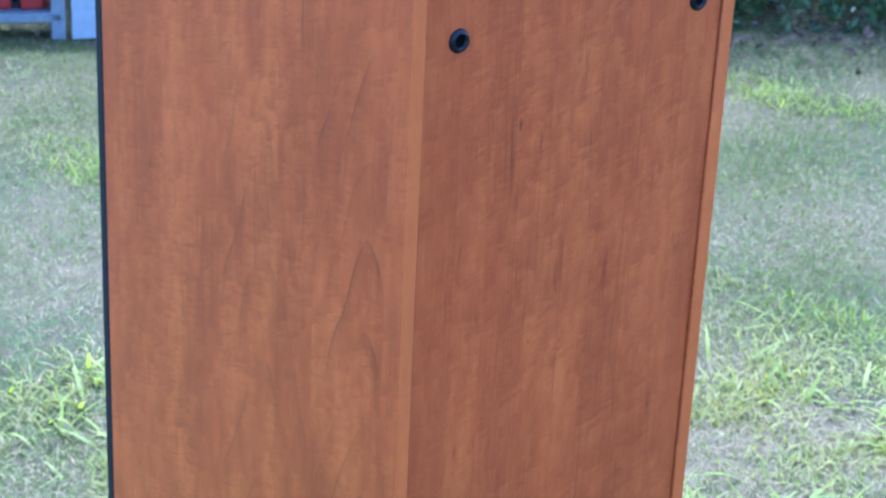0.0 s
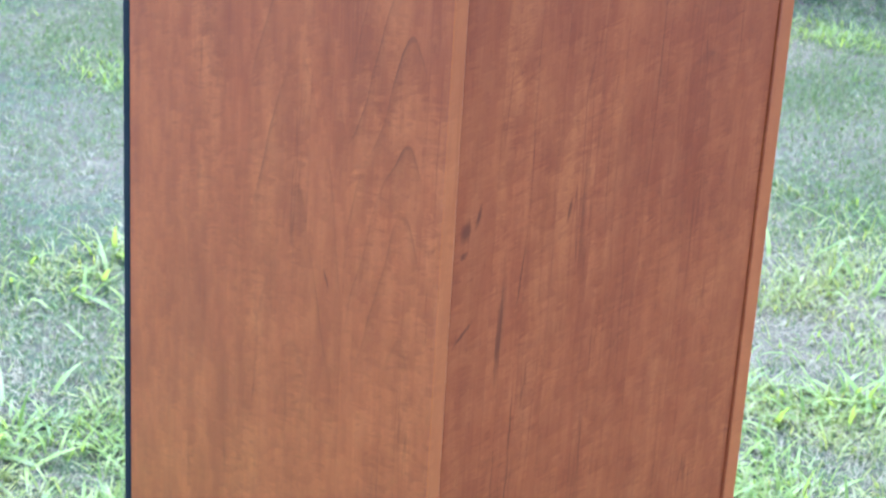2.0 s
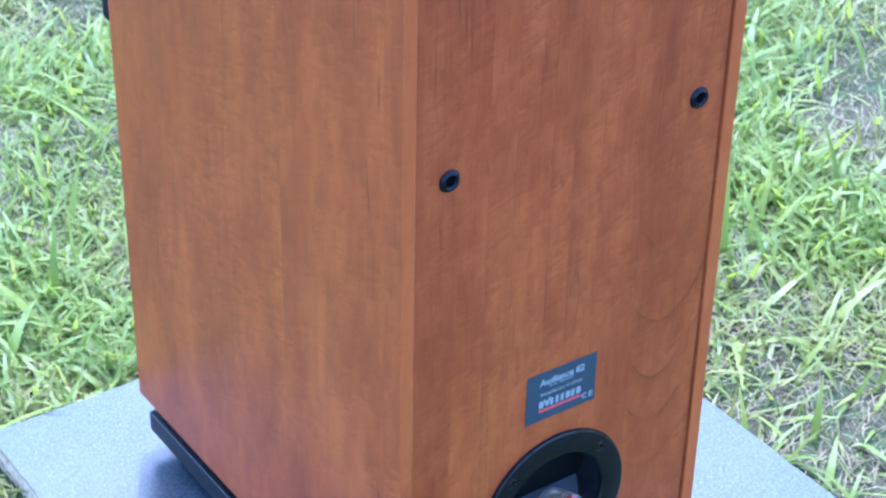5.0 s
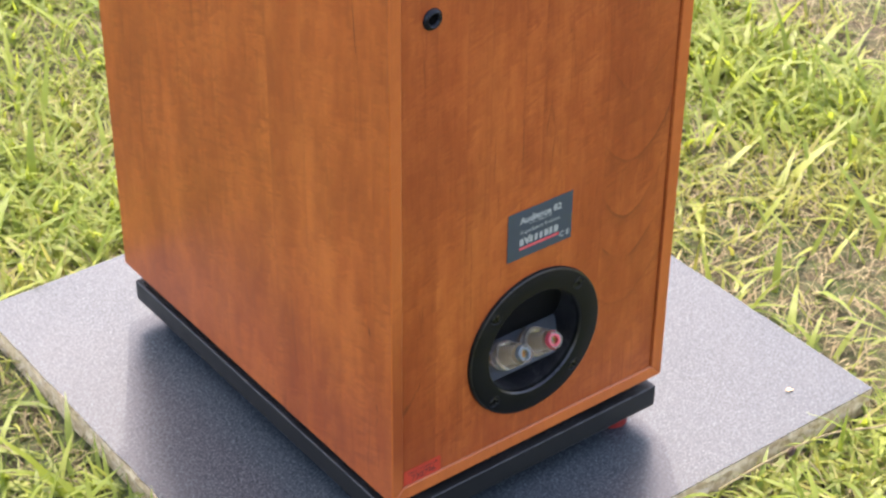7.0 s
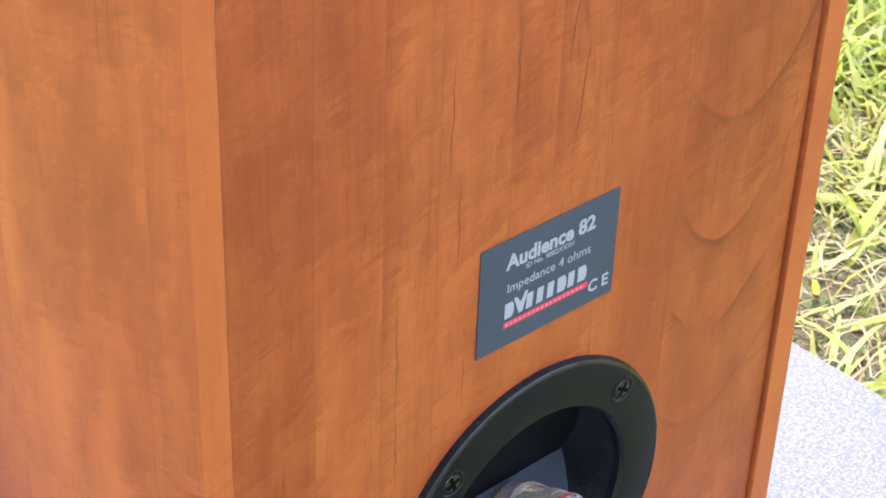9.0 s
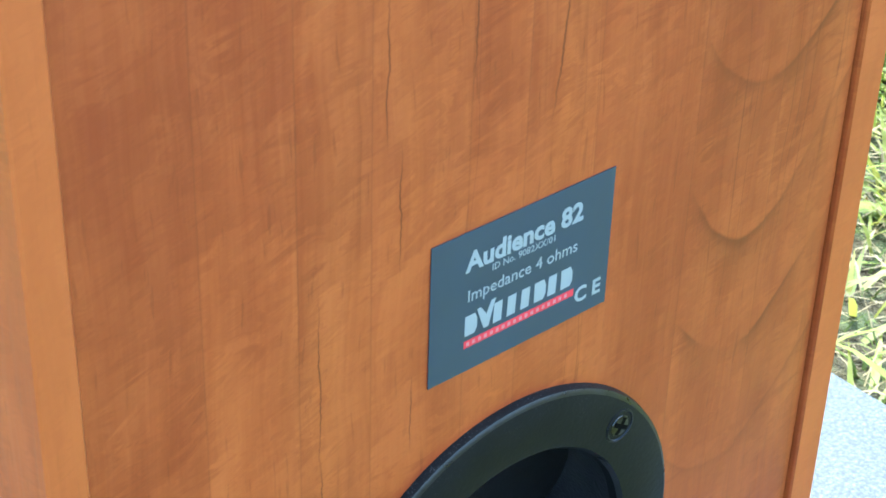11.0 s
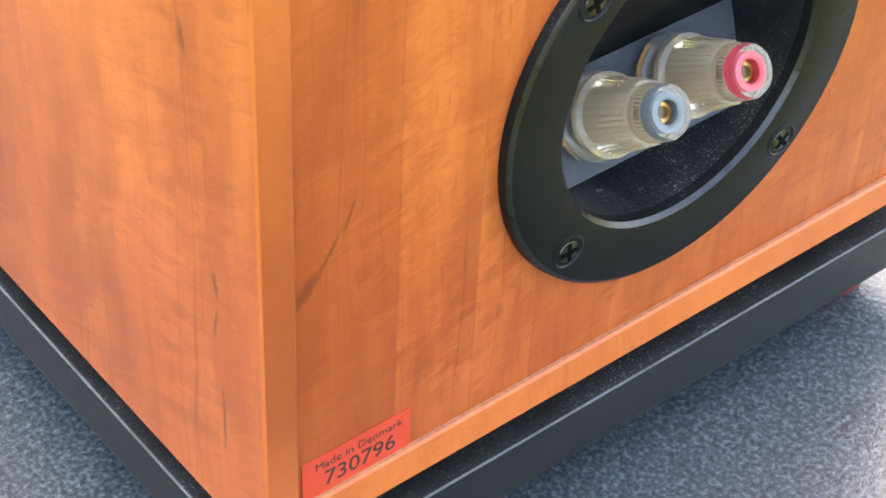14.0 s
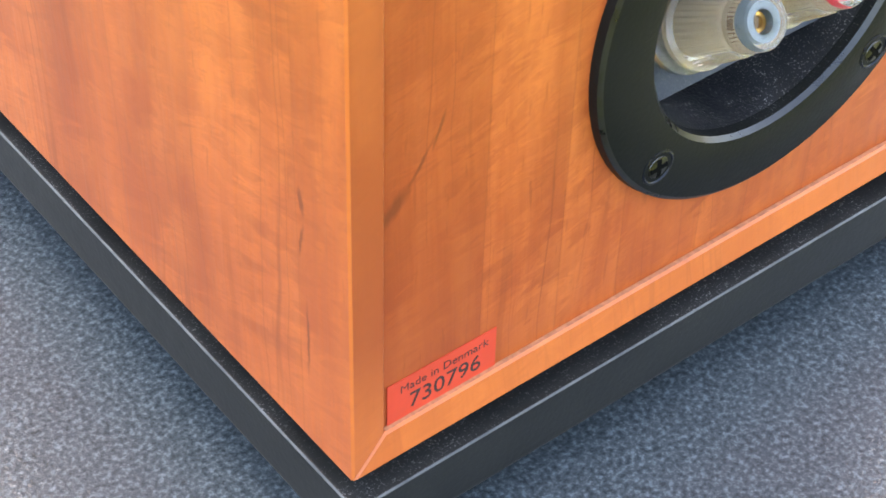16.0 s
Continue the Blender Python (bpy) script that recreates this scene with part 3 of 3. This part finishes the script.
def binding_post(x, ring_mat, label):
    """A clear-capped screw post, its axis along local z, leaning up out of the cup."""
    at = pose(x, 0.0146, 0.0574, 90 - 34, 0, 0)
    base = lathe([(0.0, 0.0), (0.0087, 0.0), (0.0092, 0.0005), (0.0092, 0.0021), (0.0086, 0.0026), (0.0066, 0.0028), (0.0064, 0.0046), (0.0, 0.0046)], 40)
    post = part("binding_post", base, CLEAR, speaker, label, smooth=40, at=at)
    # fluted grip
    bm = bmesh.new()
    n, rows = 72, [(0.0062, 0.0046), (0.0083, 0.0048), (0.0086, 0.0054), (0.0086, 0.0066), (0.0076, 0.0074), (0.0074, 0.0078), (0.0062, 0.0186), (0.0049, 0.0187), (0.0046, 0.0214)]
    rings = []
    for r, h in rows:
        flute = 0.0 if h < 0.0077 else (0.00040 if h < 0.01 else 0.00022)
        rings.append([bm.verts.new(((r + flute * math.cos(k * math.pi)) * math.cos(2 * math.pi * k / n), (r + flute * math.cos(k * math.pi)) * math.sin(2 * math.pi * k / n), h)) for k in range(n)])
    for p, q in zip(rings, rings[1:]):
        for k in range(n):
            bm.faces.new((p[k], p[(k + 1) % n], q[(k + 1) % n], q[k]))
    bm.faces.new(rings[0][::-1])
    bm.faces.new(rings[-1])
    part("grip", bm, MILKY, post, "fluted clouded clear grip", smooth=25)
    part("core", lathe([(0.0, 0.0050), (0.0054, 0.0050), (0.0046, 0.0180), (0.0, 0.0180)], 32), CREAM, post, smooth=40)
    cap = lathe([(0.0059, 0.0188), (0.0055, 0.0240), (0.0051, 0.0247), (0.0027, 0.0247), (0.0023, 0.0240), (0.0023, 0.0215)], 40)
    part("end_cap", cap, GLASSY, post, "clear cap", smooth=40)
    part("colour_ring", lathe([(0.0025, 0.0212), (0.0041, 0.0212), (0.0039, 0.0239), (0.0025, 0.0239)], 40, True), ring_mat, post, smooth=40)
    part("metal_socket", lathe([(0.0, 0.0090), (0.0019, 0.0090), (0.0019, 0.0226), (0.0013, 0.0226), (0.0012, 0.0150), (0.0, 0.0150)], 28), GOLD, post, "gilt brass socket", smooth=40)
    part("bore", lathe([(0.0, 0.0153), (0.00118, 0.0153)], 20), RECESS_SHADE, post, "near-black disc painting the shade in the socket")
    part("metal_stem", lathe([(0.0, 0.0002), (0.0040, 0.0002), (0.0040, 0.0046), (0.0, 0.0046)], 24), GOLD, post, smooth=40)


binding_post(0.0889, GREY_RING, "clear screw terminal with grey-blue ring")
binding_post(0.1109, RED_RING, "clear screw terminal with red ring")

# type label and serial sticker
LX, LZ, LW, LH = 0.0797, 0.1319, 0.0459, 0.0309
plate = part("type_label", box(0, LW, -0.00022, 0, 0, LH), LABEL, speaker, "slate-blue printed type label", at=pose(LX, SINK - 0.0001, LZ))
UP = lambda x, z, lift=0.00026: pose(x, -lift, z, 90, 0, 0)
text_mesh("lettering", "Audience 82", 0.0058, INK, plate, UP(LW * 0.505, LH * 0.725), 0.00019)
text_mesh("lettering", "ID No. 9082XX/01", 0.0021, INK, plate, UP(LW * 0.50, LH * 0.655))
text_mesh("lettering", "Impedance 4 ohms", 0.0037, INK, plate, UP(LW * 0.50, LH * 0.505))
text_mesh("lettering", "C E", 0.0048, INK, plate, UP(LW * 0.885, LH * 0.105), 0.00012)
LETTER = [mesh_of("mark_block", prism(p, -0.00028, -0.0002), INK) for p in (
    [(0, 0), (0.0024, 0), (0.0030, 0.0012), (0.0030, 0.0032), (0.0024, 0.0044), (0, 0.0044)], [(0.0012, 0), (0.0024, 0), (0.0040, 0.0056), (0.0030, 0.0056), (0.0018, 0.0030), (0.0004, 0.0050), (-0.0006, 0.0050)], [(0, 0), (0.0021, 0), (0.0023, 0.0044), (0.0002, 0.0044)])]
for k, kind in enumerate((0, 1, 2, 2, 2, 0, 2, 0)):
    ob = new("mark_block", LETTER[kind])
    ob.parent, ob.matrix_basis = plate, pose(0.0086 + 0.00350 * k, 0, LH * 0.262)
red_bar = part("underline", box(LW * 0.185, LW * 0.80, -0.00028, -0.0002, LH * 0.175, LH * 0.225), RED_INK, plate, "red bar")
slogan = bmesh.new()
for k in range(18):
    bmesh.ops.create_cube(slogan, size=1.0, matrix=Matrix.Translation((LW * 0.205 + 0.00148 * k, -0.0003, LH * 0.2)) @ Matrix.Diagonal((0.0007, 0.00004, 0.0008, 1)))
part("small_print", slogan, PINK_INK, plate, "row of tiny pale bars")

SX, SZ, SW, SH = 0.0094, 0.0081, 0.0259, 0.0105
note = part("serial_sticker", box(0, SW, -0.00018, 0, 0, SH), STICKER, speaker, "small red paper sticker with black print", at=pose(SX, SINK - 0.0001, SZ))
text_mesh("lettering", "Made in Denmark", 0.0029, BLACK_INK, note, UP(SW * 0.52, SH * 0.66, 0.0002))
text_mesh("lettering", "730796", 0.0058, BLACK_INK, note, UP(SW * 0.53, SH * 0.16, 0.0002), 0.00002)

# ---- board under it ----
board = thing("board", "square grey laminated chipboard panel lying on the lawn", "board", pose(0, 0, 0))
rng = np.random.default_rng(5)
bm = box(BX0 + 0.0004, BX1 - 0.0004, BY0 + 0.0004, BY1 - 0.0004, BZ - 0.0200, BZ - 0.0007)
bmesh.ops.subdivide_edges(bm, edges=bm.edges[:], cuts=24, use_grid_fill=True)
for v in bm.verts:
    n = noise.noise(v.co * 170) * 0.0009
    v.co.x += n if abs(v.co.x - BX0) < 0.001 or abs(v.co.x - BX1) < 0.001 else 0
    v.co.y += n if abs(v.co.y - BY0) < 0.001 or abs(v.co.y - BY1) < 0.001 else 0
part("core", bm, CHIP, board, "raw chipboard core")
bm = box(BX0, BX1, BY0, BY1, BZ - 0.0007, BZ)
bmesh.ops.subdivide_edges(bm, edges=[e for e in bm.edges if abs(e.verts[0].co.z - e.verts[1].co.z) < 1e-6], cuts=70, use_grid_fill=True)
for v in bm.verts:
    edge = min(v.co.x - BX0, BX1 - v.co.x, v.co.y - BY0, BY1 - v.co.y)
    if edge < 0.0005:
        c = max(0.0, noise.noise(v.co * 90)) * 0.0011
        v.co.x += c if v.co.x < 0.1 else -c
part("laminate", bm, LAMINATE, board, "dark grey speckled laminate face")
bm = bmesh.new()
for turn, size, off in ((0.2, (0.0058, 0.0012, 0.0007), 0.0), (1.3, (0.0042, 0.0014, 0.0006), 0.0008), (2.3, (0.0036, 0.0010, 0.0006), -0.0006), (0.8, (0.0030, 0.0020, 0.0009), 0.0004)):
    q = bmesh.ops.create_icosphere(bm, subdivisions=1, radius=0.6, matrix=Matrix.Translation((off, -off, 0.0004)) @ Matrix.Rotation(turn, 4, "Z") @ Matrix.Rotation(0.16, 4, "Y") @ Matrix.Diagonal((*size, 1)))
for v in bm.verts:
    v.co += noise.noise_vector(v.co * 900) * 0.0004
solid("wood_chip", bm, CHIP, "pale splinter of wood lying on the board", "chip", at=pose(0.293, -0.0292, BZ + 0.0005, 0, 0, 30))

# ---- lawn ----
GZ = -0.0556


def ground_z(x, y):
    """The lawn's height: level under the board, softly uneven round it."""
    if max(abs(x), abs(y)) > 9 or (-0.2 < x < 0.45 and -0.2 < y < 0.45):
        return GZ
    return GZ + 0.010 * noise.noise(Vector((x * 2.2, y * 2.2, 0)))


bm = bmesh.new()
ticks = sorted({-600, -200, -60, -20, *[v / 2 for v in range(-16, -2)], *[round(v * 0.07, 2) for v in range(-18, 70)], *[v / 2 for v in range(10, 17)], 20, 60, 200, 600})
grid = [[bm.verts.new((x, y, ground_z(x, y))) for y in ticks] for x in ticks]
for i in range(len(ticks) - 1):
    for j in range(len(ticks) - 1):
        bm.faces.new((grid[i][j], grid[i + 1][j], grid[i + 1][j + 1], grid[i][j + 1]))
solid("ground", bm, GROUND, "mown lawn with thin dry patches", "lawn", smooth=180, kind="structure")


def blades(name, n, place, size, mat, label, flat=0.5, width=0.0030, rows=3, seed=1):
    """Many bent blades in one mesh. place(rng, n) gives their roots, size(rng, roots) their lengths."""
    r = np.random.default_rng(seed)
    root = place(r, n)
    root = root[~((root[:, 0] > BX0 - 0.004) & (root[:, 0] < BX1 + 0.004) & (root[:, 1] > BY0 - 0.004) & (root[:, 1] < BY1 + 0.004))]
    if name == "tall_grass":
        root = root[~((root[:, 0] < BX0) & (root[:, 1] < 0.16))]
    n = len(root)
    length = size(r, root)
    turn = r.uniform(0, 2 * np.pi, n)
    tilt0 = np.clip(r.normal(flat, 0.28, n), 0.02, 1.5)
    bend = r.uniform(0.15, 1.0, n)
    wide = width * r.uniform(0.55, 1.35, n) * np.clip(length / 0.05, 0.6, 2.2)
    heading = np.stack([np.cos(turn), np.sin(turn)], 1)
    reach = root + heading * (length * 0.8)[:, None]
    over = (reach[:, 0] > BX0 + 0.004) & (reach[:, 0] < BX1 - 0.004) & (reach[:, 1] > BY0 + 0.004) & (reach[:, 1] < BY1 - 0.004)
    heading[over] *= -1
    side = np.stack([-heading[:, 1], heading[:, 0], np.zeros(n)], 1)
    soil = np.array([ground_z(a, b) for a, b in root])
    pos = np.c_[root, soil - 0.002]
    verts, tilt = [], tilt0.copy()
    for k in range(rows + 1):
        w = wide * (1 - (k / rows) ** 1.7) * (0.7 if k == 0 else 1.0)
        if k < rows:
            verts += [pos - side * w[:, None] / 2, pos + side * w[:, None] / 2]
        else:
            verts += [pos]
        step = length / rows
        pos = pos + np.c_[heading * (np.sin(tilt) * step)[:, None], np.cos(tilt) * step]
        pos[:, 2] = np.maximum(pos[:, 2], soil + 0.001 + 0.004 * r.random(n))
        tilt = np.minimum(tilt + bend / rows * 1.3, 1.75)
    per = 2 * rows + 1
    co = np.stack(verts, 1).reshape(-1, 3)
    tri = []
    for k in range(rows - 1):
        a = 2 * k
        tri += [(a, a + 1, a + 3), (a, a + 3, a + 2)]
    tri += [(2 * rows - 2, 2 * rows - 1, 2 * rows)]
    faces = (np.arange(n)[:, None, None] * per + np.array(tri)[None]).reshape(-1, 3)
    me = bpy.data.meshes.new(name)
    me.vertices.add(len(co))
    me.vertices.foreach_set("co", co.ravel())
    me.loops.add(faces.size)
    me.loops.foreach_set("vertex_index", faces.ravel().astype(np.int32))
    me.polygons.add(len(faces))
    me.polygons.foreach_set("loop_start", np.arange(0, faces.size, 3, dtype=np.int32))
    me.update(calc_edges=True)
    me.materials.append(mat)
    return tagged(new(name, me), label, "grass", kind="stuff")


def clumpy(x0, x1, y0, y1, scale, low, power=1.0):
    """Roots over a stretch of the plan, gathered in clumps."""
    def place(r, n):
        out = np.zeros((0, 2))
        ph = r.uniform(0, 50, 2)
        while len(out) < n:
            p = np.c_[r.uniform(x0, x1, n), r.uniform(y0, y1, n)]
            v = np.array([noise.noise(Vector(((a + ph[0]) * scale, (b + ph[1]) * scale, 0.3))) for a, b in p])
            fade = np.minimum(np.minimum(p[:, 0] - x0, x1 - p[:, 0]), np.minimum(p[:, 1] - y0, y1 - p[:, 1])) / 0.35 + 0.3 * v
            keep = r.random(n) < np.clip((v - low) * 1.6, 0.03, 1.0) ** power * np.clip(fade, 0.02, 1.0)
            out = np.r_[out, p[keep]]
        return out[:n]
    return place


near = (-1.1, 1.6, -0.9, 1.6)
mid = (-0.6, 3.4, -0.4, 3.6)
far_lawn = (-5.0, 6.0, -5.0, 6.0)
blades("grass", 58000, clumpy(*near, 7.0, -0.2), lambda r, p: r.uniform(0.016, 0.042, len(p)), GRASS, "bright green lawn grass", 0.90, 0.0044, 3, 1)
cover = (-0.5, 3.3, -0.4, 3.5)
blades("grass", 90000, clumpy(*cover, 2.0, -1.6), lambda r, p: r.uniform(0.008, 0.022, len(p)), DIM_GRASS, "short mown grass over the whole lawn", 0.95, 0.0032, 2, 9)
blades("dry_thatch", 60000, clumpy(*cover, 2.4, -1.6), lambda r, p: r.uniform(0.008, 0.024, len(p)), STRAW, "thin dry thatch over the whole lawn", 1.15, 0.0024, 2, 10)
blades("dry_thatch", 84000, clumpy(*near, 5.0, -0.9), lambda r, p: r.uniform(0.012, 0.036, len(p)), STRAW, "dry pale cut grass lying flat", 1.08, 0.0021, 2, 2)
blades("tall_grass", 5200, clumpy(*near, 6.0, 0.0), lambda r, p: r.uniform(0.04, 0.085, len(p)), WEED, "tufts of broad fresh blades", 0.95, 0.0048, 4, 3)
blades("grass", 110000, clumpy(*mid, 2.6, -0.10, 1.4), lambda r, p: r.uniform(0.010, 0.026, len(p)), DIM_GRASS, "green lawn grass farther off", 0.85, 0.0030, 2, 4)
blades("dry_thatch", 60000, clumpy(*mid, 3.0, -0.35), lambda r, p: r.uniform(0.010, 0.026, len(p)), STRAW, "dry pale cut grass farther off", 1.15, 0.0024, 2, 5)
blades("tall_grass", 16000, clumpy(*mid, 3.2, 0.20, 2.0), lambda r, p: r.uniform(0.016, 0.040, len(p)), WEED, "tufts of broad fresh blades farther off", 0.8, 0.0042, 3, 6)


def outer(r, n):
    """Roots all round, outside the stretch that is sown more thickly."""
    p = clumpy(*far_lawn, 1.6, -0.5)(r, n)
    return p[(p[:, 0] < -0.7) | (p[:, 0] > 2.4) | (p[:, 1] < -0.5) | (p[:, 1] > 2.6)]


blades("grass", 90000, outer, lambda r, p: r.uniform(0.014, 0.034, len(p)), DIM_GRASS, "mown lawn grass all round", 0.9, 0.0042, 2, 8)
ring = (-0.50, 0.95, -0.42, 1.10)
blades("grass", 27000, clumpy(*ring, 6.0, -0.10), lambda r, p: r.uniform(0.020, 0.052, len(p)), WEED, "lush broad-bladed grass round the board", 0.95, 0.0050, 3, 7)

# plantain stalk that leans on the board's edge
cu = bpy.data.curves.new("stalk", "CURVE")
cu.dimensions, cu.bevel_depth, cu.bevel_resolution = "3D", 0.0007, 2
sp = cu.splines.new("BEZIER")
stalk_pts = [(0.196, -0.066, -0.044), (0.247, -0.069, -0.039), (0.282, -0.075, -0.037), (0.324, -0.092, -0.036), (0.362, -0.090, -0.030), (0.372, -0.070, -0.020)]
sp.bezier_points.add(len(stalk_pts) - 1)
for b, p in zip(sp.bezier_points, stalk_pts):
    b.co, b.handle_left_type, b.handle_right_type = p, "AUTO", "AUTO"
tmp = bpy.data.objects.new("stalk", cu)
scene.collection.objects.link(tmp)
me = bpy.data.meshes.new_from_object(tmp.evaluated_get(bpy.context.evaluated_depsgraph_get()))
bpy.data.objects.remove(tmp)
me.materials.clear()
me.materials.append(STRAW)
stalk = thing("plantain_stalk", "pale dry plantain stalk leaning over the board edge", "stalk")
ob = new("stem", me)
ob.parent = stalk
bm = bmesh.new()
bmesh.ops.create_icosphere(bm, subdivisions=3, radius=1.0)
for v in bm.verts:
    v.co = v.co * (1 + 0.25 * noise.noise(v.co * 9)) * Vector((0.0022, 0.0022, 0.0065))
part("seed_head", bm, LITTER, stalk, "brown seed head", at=pose(0.252, -0.071, -0.040, 20, 10, 0))

# ---- garden bench with pots ----
BENCH_AT = pose(1.277, 2.949, GZ, 0, 0, -24) @ Matrix.Scale(0.654, 4)
bench = thing("garden_bench", "weathered grey wooden potting bench with a lower shelf", "bench", BENCH_AT)
part("tabletop", box(-0.46, 0.004, -0.01, 0.17, 0.178, 0.214, 0.004), BENCH_TOP, bench, "pale weathered board")
part("shelf", box(-0.44, -0.02, 0.0, 0.16, 0.060, 0.090, 0.004), BENCH, bench)
for lx in (-0.055, -0.44):
    part("leg", box(lx, lx + 0.045, 0.0, 0.03, 0.0, 0.178, 0.003), BENCH, bench)
    part("leg", box(lx, lx + 0.045, 0.13, 0.16, 0.0, 0.178, 0.003), BENCH, bench)
part("back_board", box(-0.44, -0.01, 0.163, 0.170, 0.09, 0.178, 0.001), BARK, bench, "dark back board")
pier = thing("pale_pier", "pale blue painted pier with a white cap", "pier", BENCH_AT)
part("shaft", box(0.010, 0.120, 0.0, 0.12, 0.0, 0.258, 0.003), PALE_BLUE, pier)
part("cap", box(-0.002, 0.130, -0.01, 0.13, 0.258, 0.282, 0.004), WHITE, pier, "white cap")
slab = prism([(-0.19, 0.214), (0.0, 0.214), (0.0, 0.42), (-0.06, 0.42), (-0.19, 0.275)], 0.07, 0.11)
solid("stone_slab", slab, STONE, "rough grey speckled stone slab standing on the bench", "stone", at=BENCH_AT)
bm = bmesh.new()
bmesh.ops.create_uvsphere(bm, u_segments=24, v_segments=16, radius=0.022)
solid("ball", bm, GREEN_BALL, "small green plastic ball on the bench", "ball", 60, BENCH_AT @ pose(-0.030, 0.03, 0.236))
pot = solid("plant_pot", lathe([(0, 0), (0.034, 0), (0.048, 0.03), (0.054, 0.072), (0.058, 0.078), (0.054, 0.082), (0.050, 0.074), (0, 0.072)], 36), WHITE, "rounded white glazed plant pot on the bench", "plant pot", 50, BENCH_AT @ pose(-0.235, 0.07, 0.214))
rb = thing("red_container", "red plastic container on the bench's shelf", "container", BENCH_AT, "red containers")
part("body", box(-0.150, -0.075, 0.05, 0.11, 0.090, 0.142, 0.010, 3), RED_BOX, rb, smooth=40)
part("spout", box(-0.075, -0.056, 0.07, 0.09, 0.092, 0.120, 0.006, 2), RED_BOX, rb, smooth=40)
rb2 = solid("red_container", box(-0.225, -0.180, 0.05, 0.10, 0.090, 0.140, 0.012, 3), RED_BOX, "red plastic container on the bench's shelf", "container", 40, BENCH_AT, "red containers")
mint = thing("garden_chair", "mint green plastic garden chair beside the bench", "chair", BENCH_AT)
part("seat", box(-0.62, -0.30, -0.16, -0.06, 0.12, 0.14, 0.006), MINT, mint, smooth=40)
part("backrest", prism([(-0.62, 0.13), (-0.36, 0.06), (-0.30, 0.19), (-0.32, 0.26), (-0.62, 0.30)], -0.07, -0.055), MINT, mint)
for lx in (-0.60, -0.40):
    for ly in (-0.155, -0.07):
        part("leg", box(lx, lx + 0.016, ly, ly + 0.014, 0.0, 0.125, 0.003), MINT, mint)


def leaves(n, spread, size, mat, name, seed, fn=None):
    """A crown of small folded leaves."""
    r = np.random.default_rng(seed)
    c = spread(r, n)
    n = len(c)
    a = r.normal(size=(n, 3))
    a /= np.linalg.norm(a, axis=1)[:, None]
    b = np.cross(a, r.normal(size=(n, 3)))
    b /= np.linalg.norm(b, axis=1)[:, None]
    nn = np.cross(a, b)
    L = size * r.uniform(0.6, 1.4, n)[:, None]
    co = np.stack([c - a * L, c + b * L * 0.45 + nn * L * 0.12, c + a * L, c - b * L * 0.45 + nn * L * 0.12], 1).reshape(-1, 3)
    f = (np.arange(n)[:, None, None] * 4 + np.array([(0, 1, 2), (0, 2, 3)])[None]).reshape(-1, 3)
    me = bpy.data.meshes.new(name)
    me.from_pydata(co.tolist(), [], f.tolist())
    me.materials.append(mat)
    return new(name, me)


def pot_plant(r, n):
    p = r.normal(size=(n, 3))
    p /= np.linalg.norm(p, axis=1)[:, None]
    return p * (r.random((n, 1)) ** 0.4) * (0.055, 0.055, 0.05) + (0, 0, 0.115)


plant = thing("potted_plant", "small dark leafy plant with red flowers in the pot", "plant", BENCH_AT @ pose(-0.235, 0.07, 0.214))
for ob in (leaves(500, pot_plant, 0.012, HEDGE, "foliage", 11), leaves(60, lambda r, n: r.normal(size=(n, 3)) * (0.022, 0.02, 0.014) + (0.085, 0, 0.13), 0.014, PETAL, "bloom", 12)):
    ob.parent = plant

# ---- hedge ----
HEDGE_AT = pose(2.93, 2.06, GZ, 0, 0, -35)
hedge = thing("hedge", "dense dark green hedge with gaps near the ground", "hedge", HEDGE_AT)


def hedge_leaf(r, n):
    p = np.c_[r.uniform(-2.4, 2.4, n * 2), r.uniform(0.05, 0.75, n * 2), r.uniform(0.0, 0.85, n * 2) ** 1.35]
    v = np.array([noise.noise(Vector((a * 4.5, b * 3, c * 5 + 2))) for a, b, c in p])
    low = np.clip((p[:, 2] - 0.03) / 0.30, 0, 1)
    keep = r.random(len(p)) < np.clip(0.45 + 0.60 * low + v * 1.6, 0, 1)
    p = p[keep]
    bulge = np.array([noise.noise(Vector((a * 2.2, 0, c * 2.2))) for a, b, c in p])
    p[:, 1] += 0.14 * bulge
    return p


leaves(60000, hedge_leaf, 0.015, HEDGE, "foliage", 21).parent = hedge
for k in range(30):
    hx = -2.35 + k * 0.162 + 0.04 * math.sin(k * 5.1)
    bm = lathe([(0.012, -0.02), (0.010, 0.2), (0.007, 0.55), (0.0, 0.85)], 8)
    part("stem", bm, BARK, hedge, at=pose(hx, 0.34 + 0.1 * math.sin(k * 2.3), 0, 5 * math.sin(k * 3.3), 5 * math.cos(k * 1.7), 0), smooth=60)
bm = bmesh.new()
rr = np.random.default_rng(31)
for _ in range(2600):
    s = rr.uniform(0.008, 0.018)
    m4 = Matrix.Translation((rr.uniform(-2.4, 2.4), rr.normal(0.16, 0.16), rr.uniform(0.004, 0.016))) @ Euler(rr.uniform(-0.5, 0.5, 3) * 2).to_matrix().to_4x4()
    q = [bm.verts.new(m4 @ Vector(v)) for v in ((-s, 0, 0), (0, -s * 0.5, s * 0.2), (s, 0, 0), (0, s * 0.5, s * 0.2))]
    bm.faces.new(q)
solid("leaf_litter", bm, LITTER, "brown leaf litter under the hedge", "litter", at=HEDGE_AT, kind="stuff")
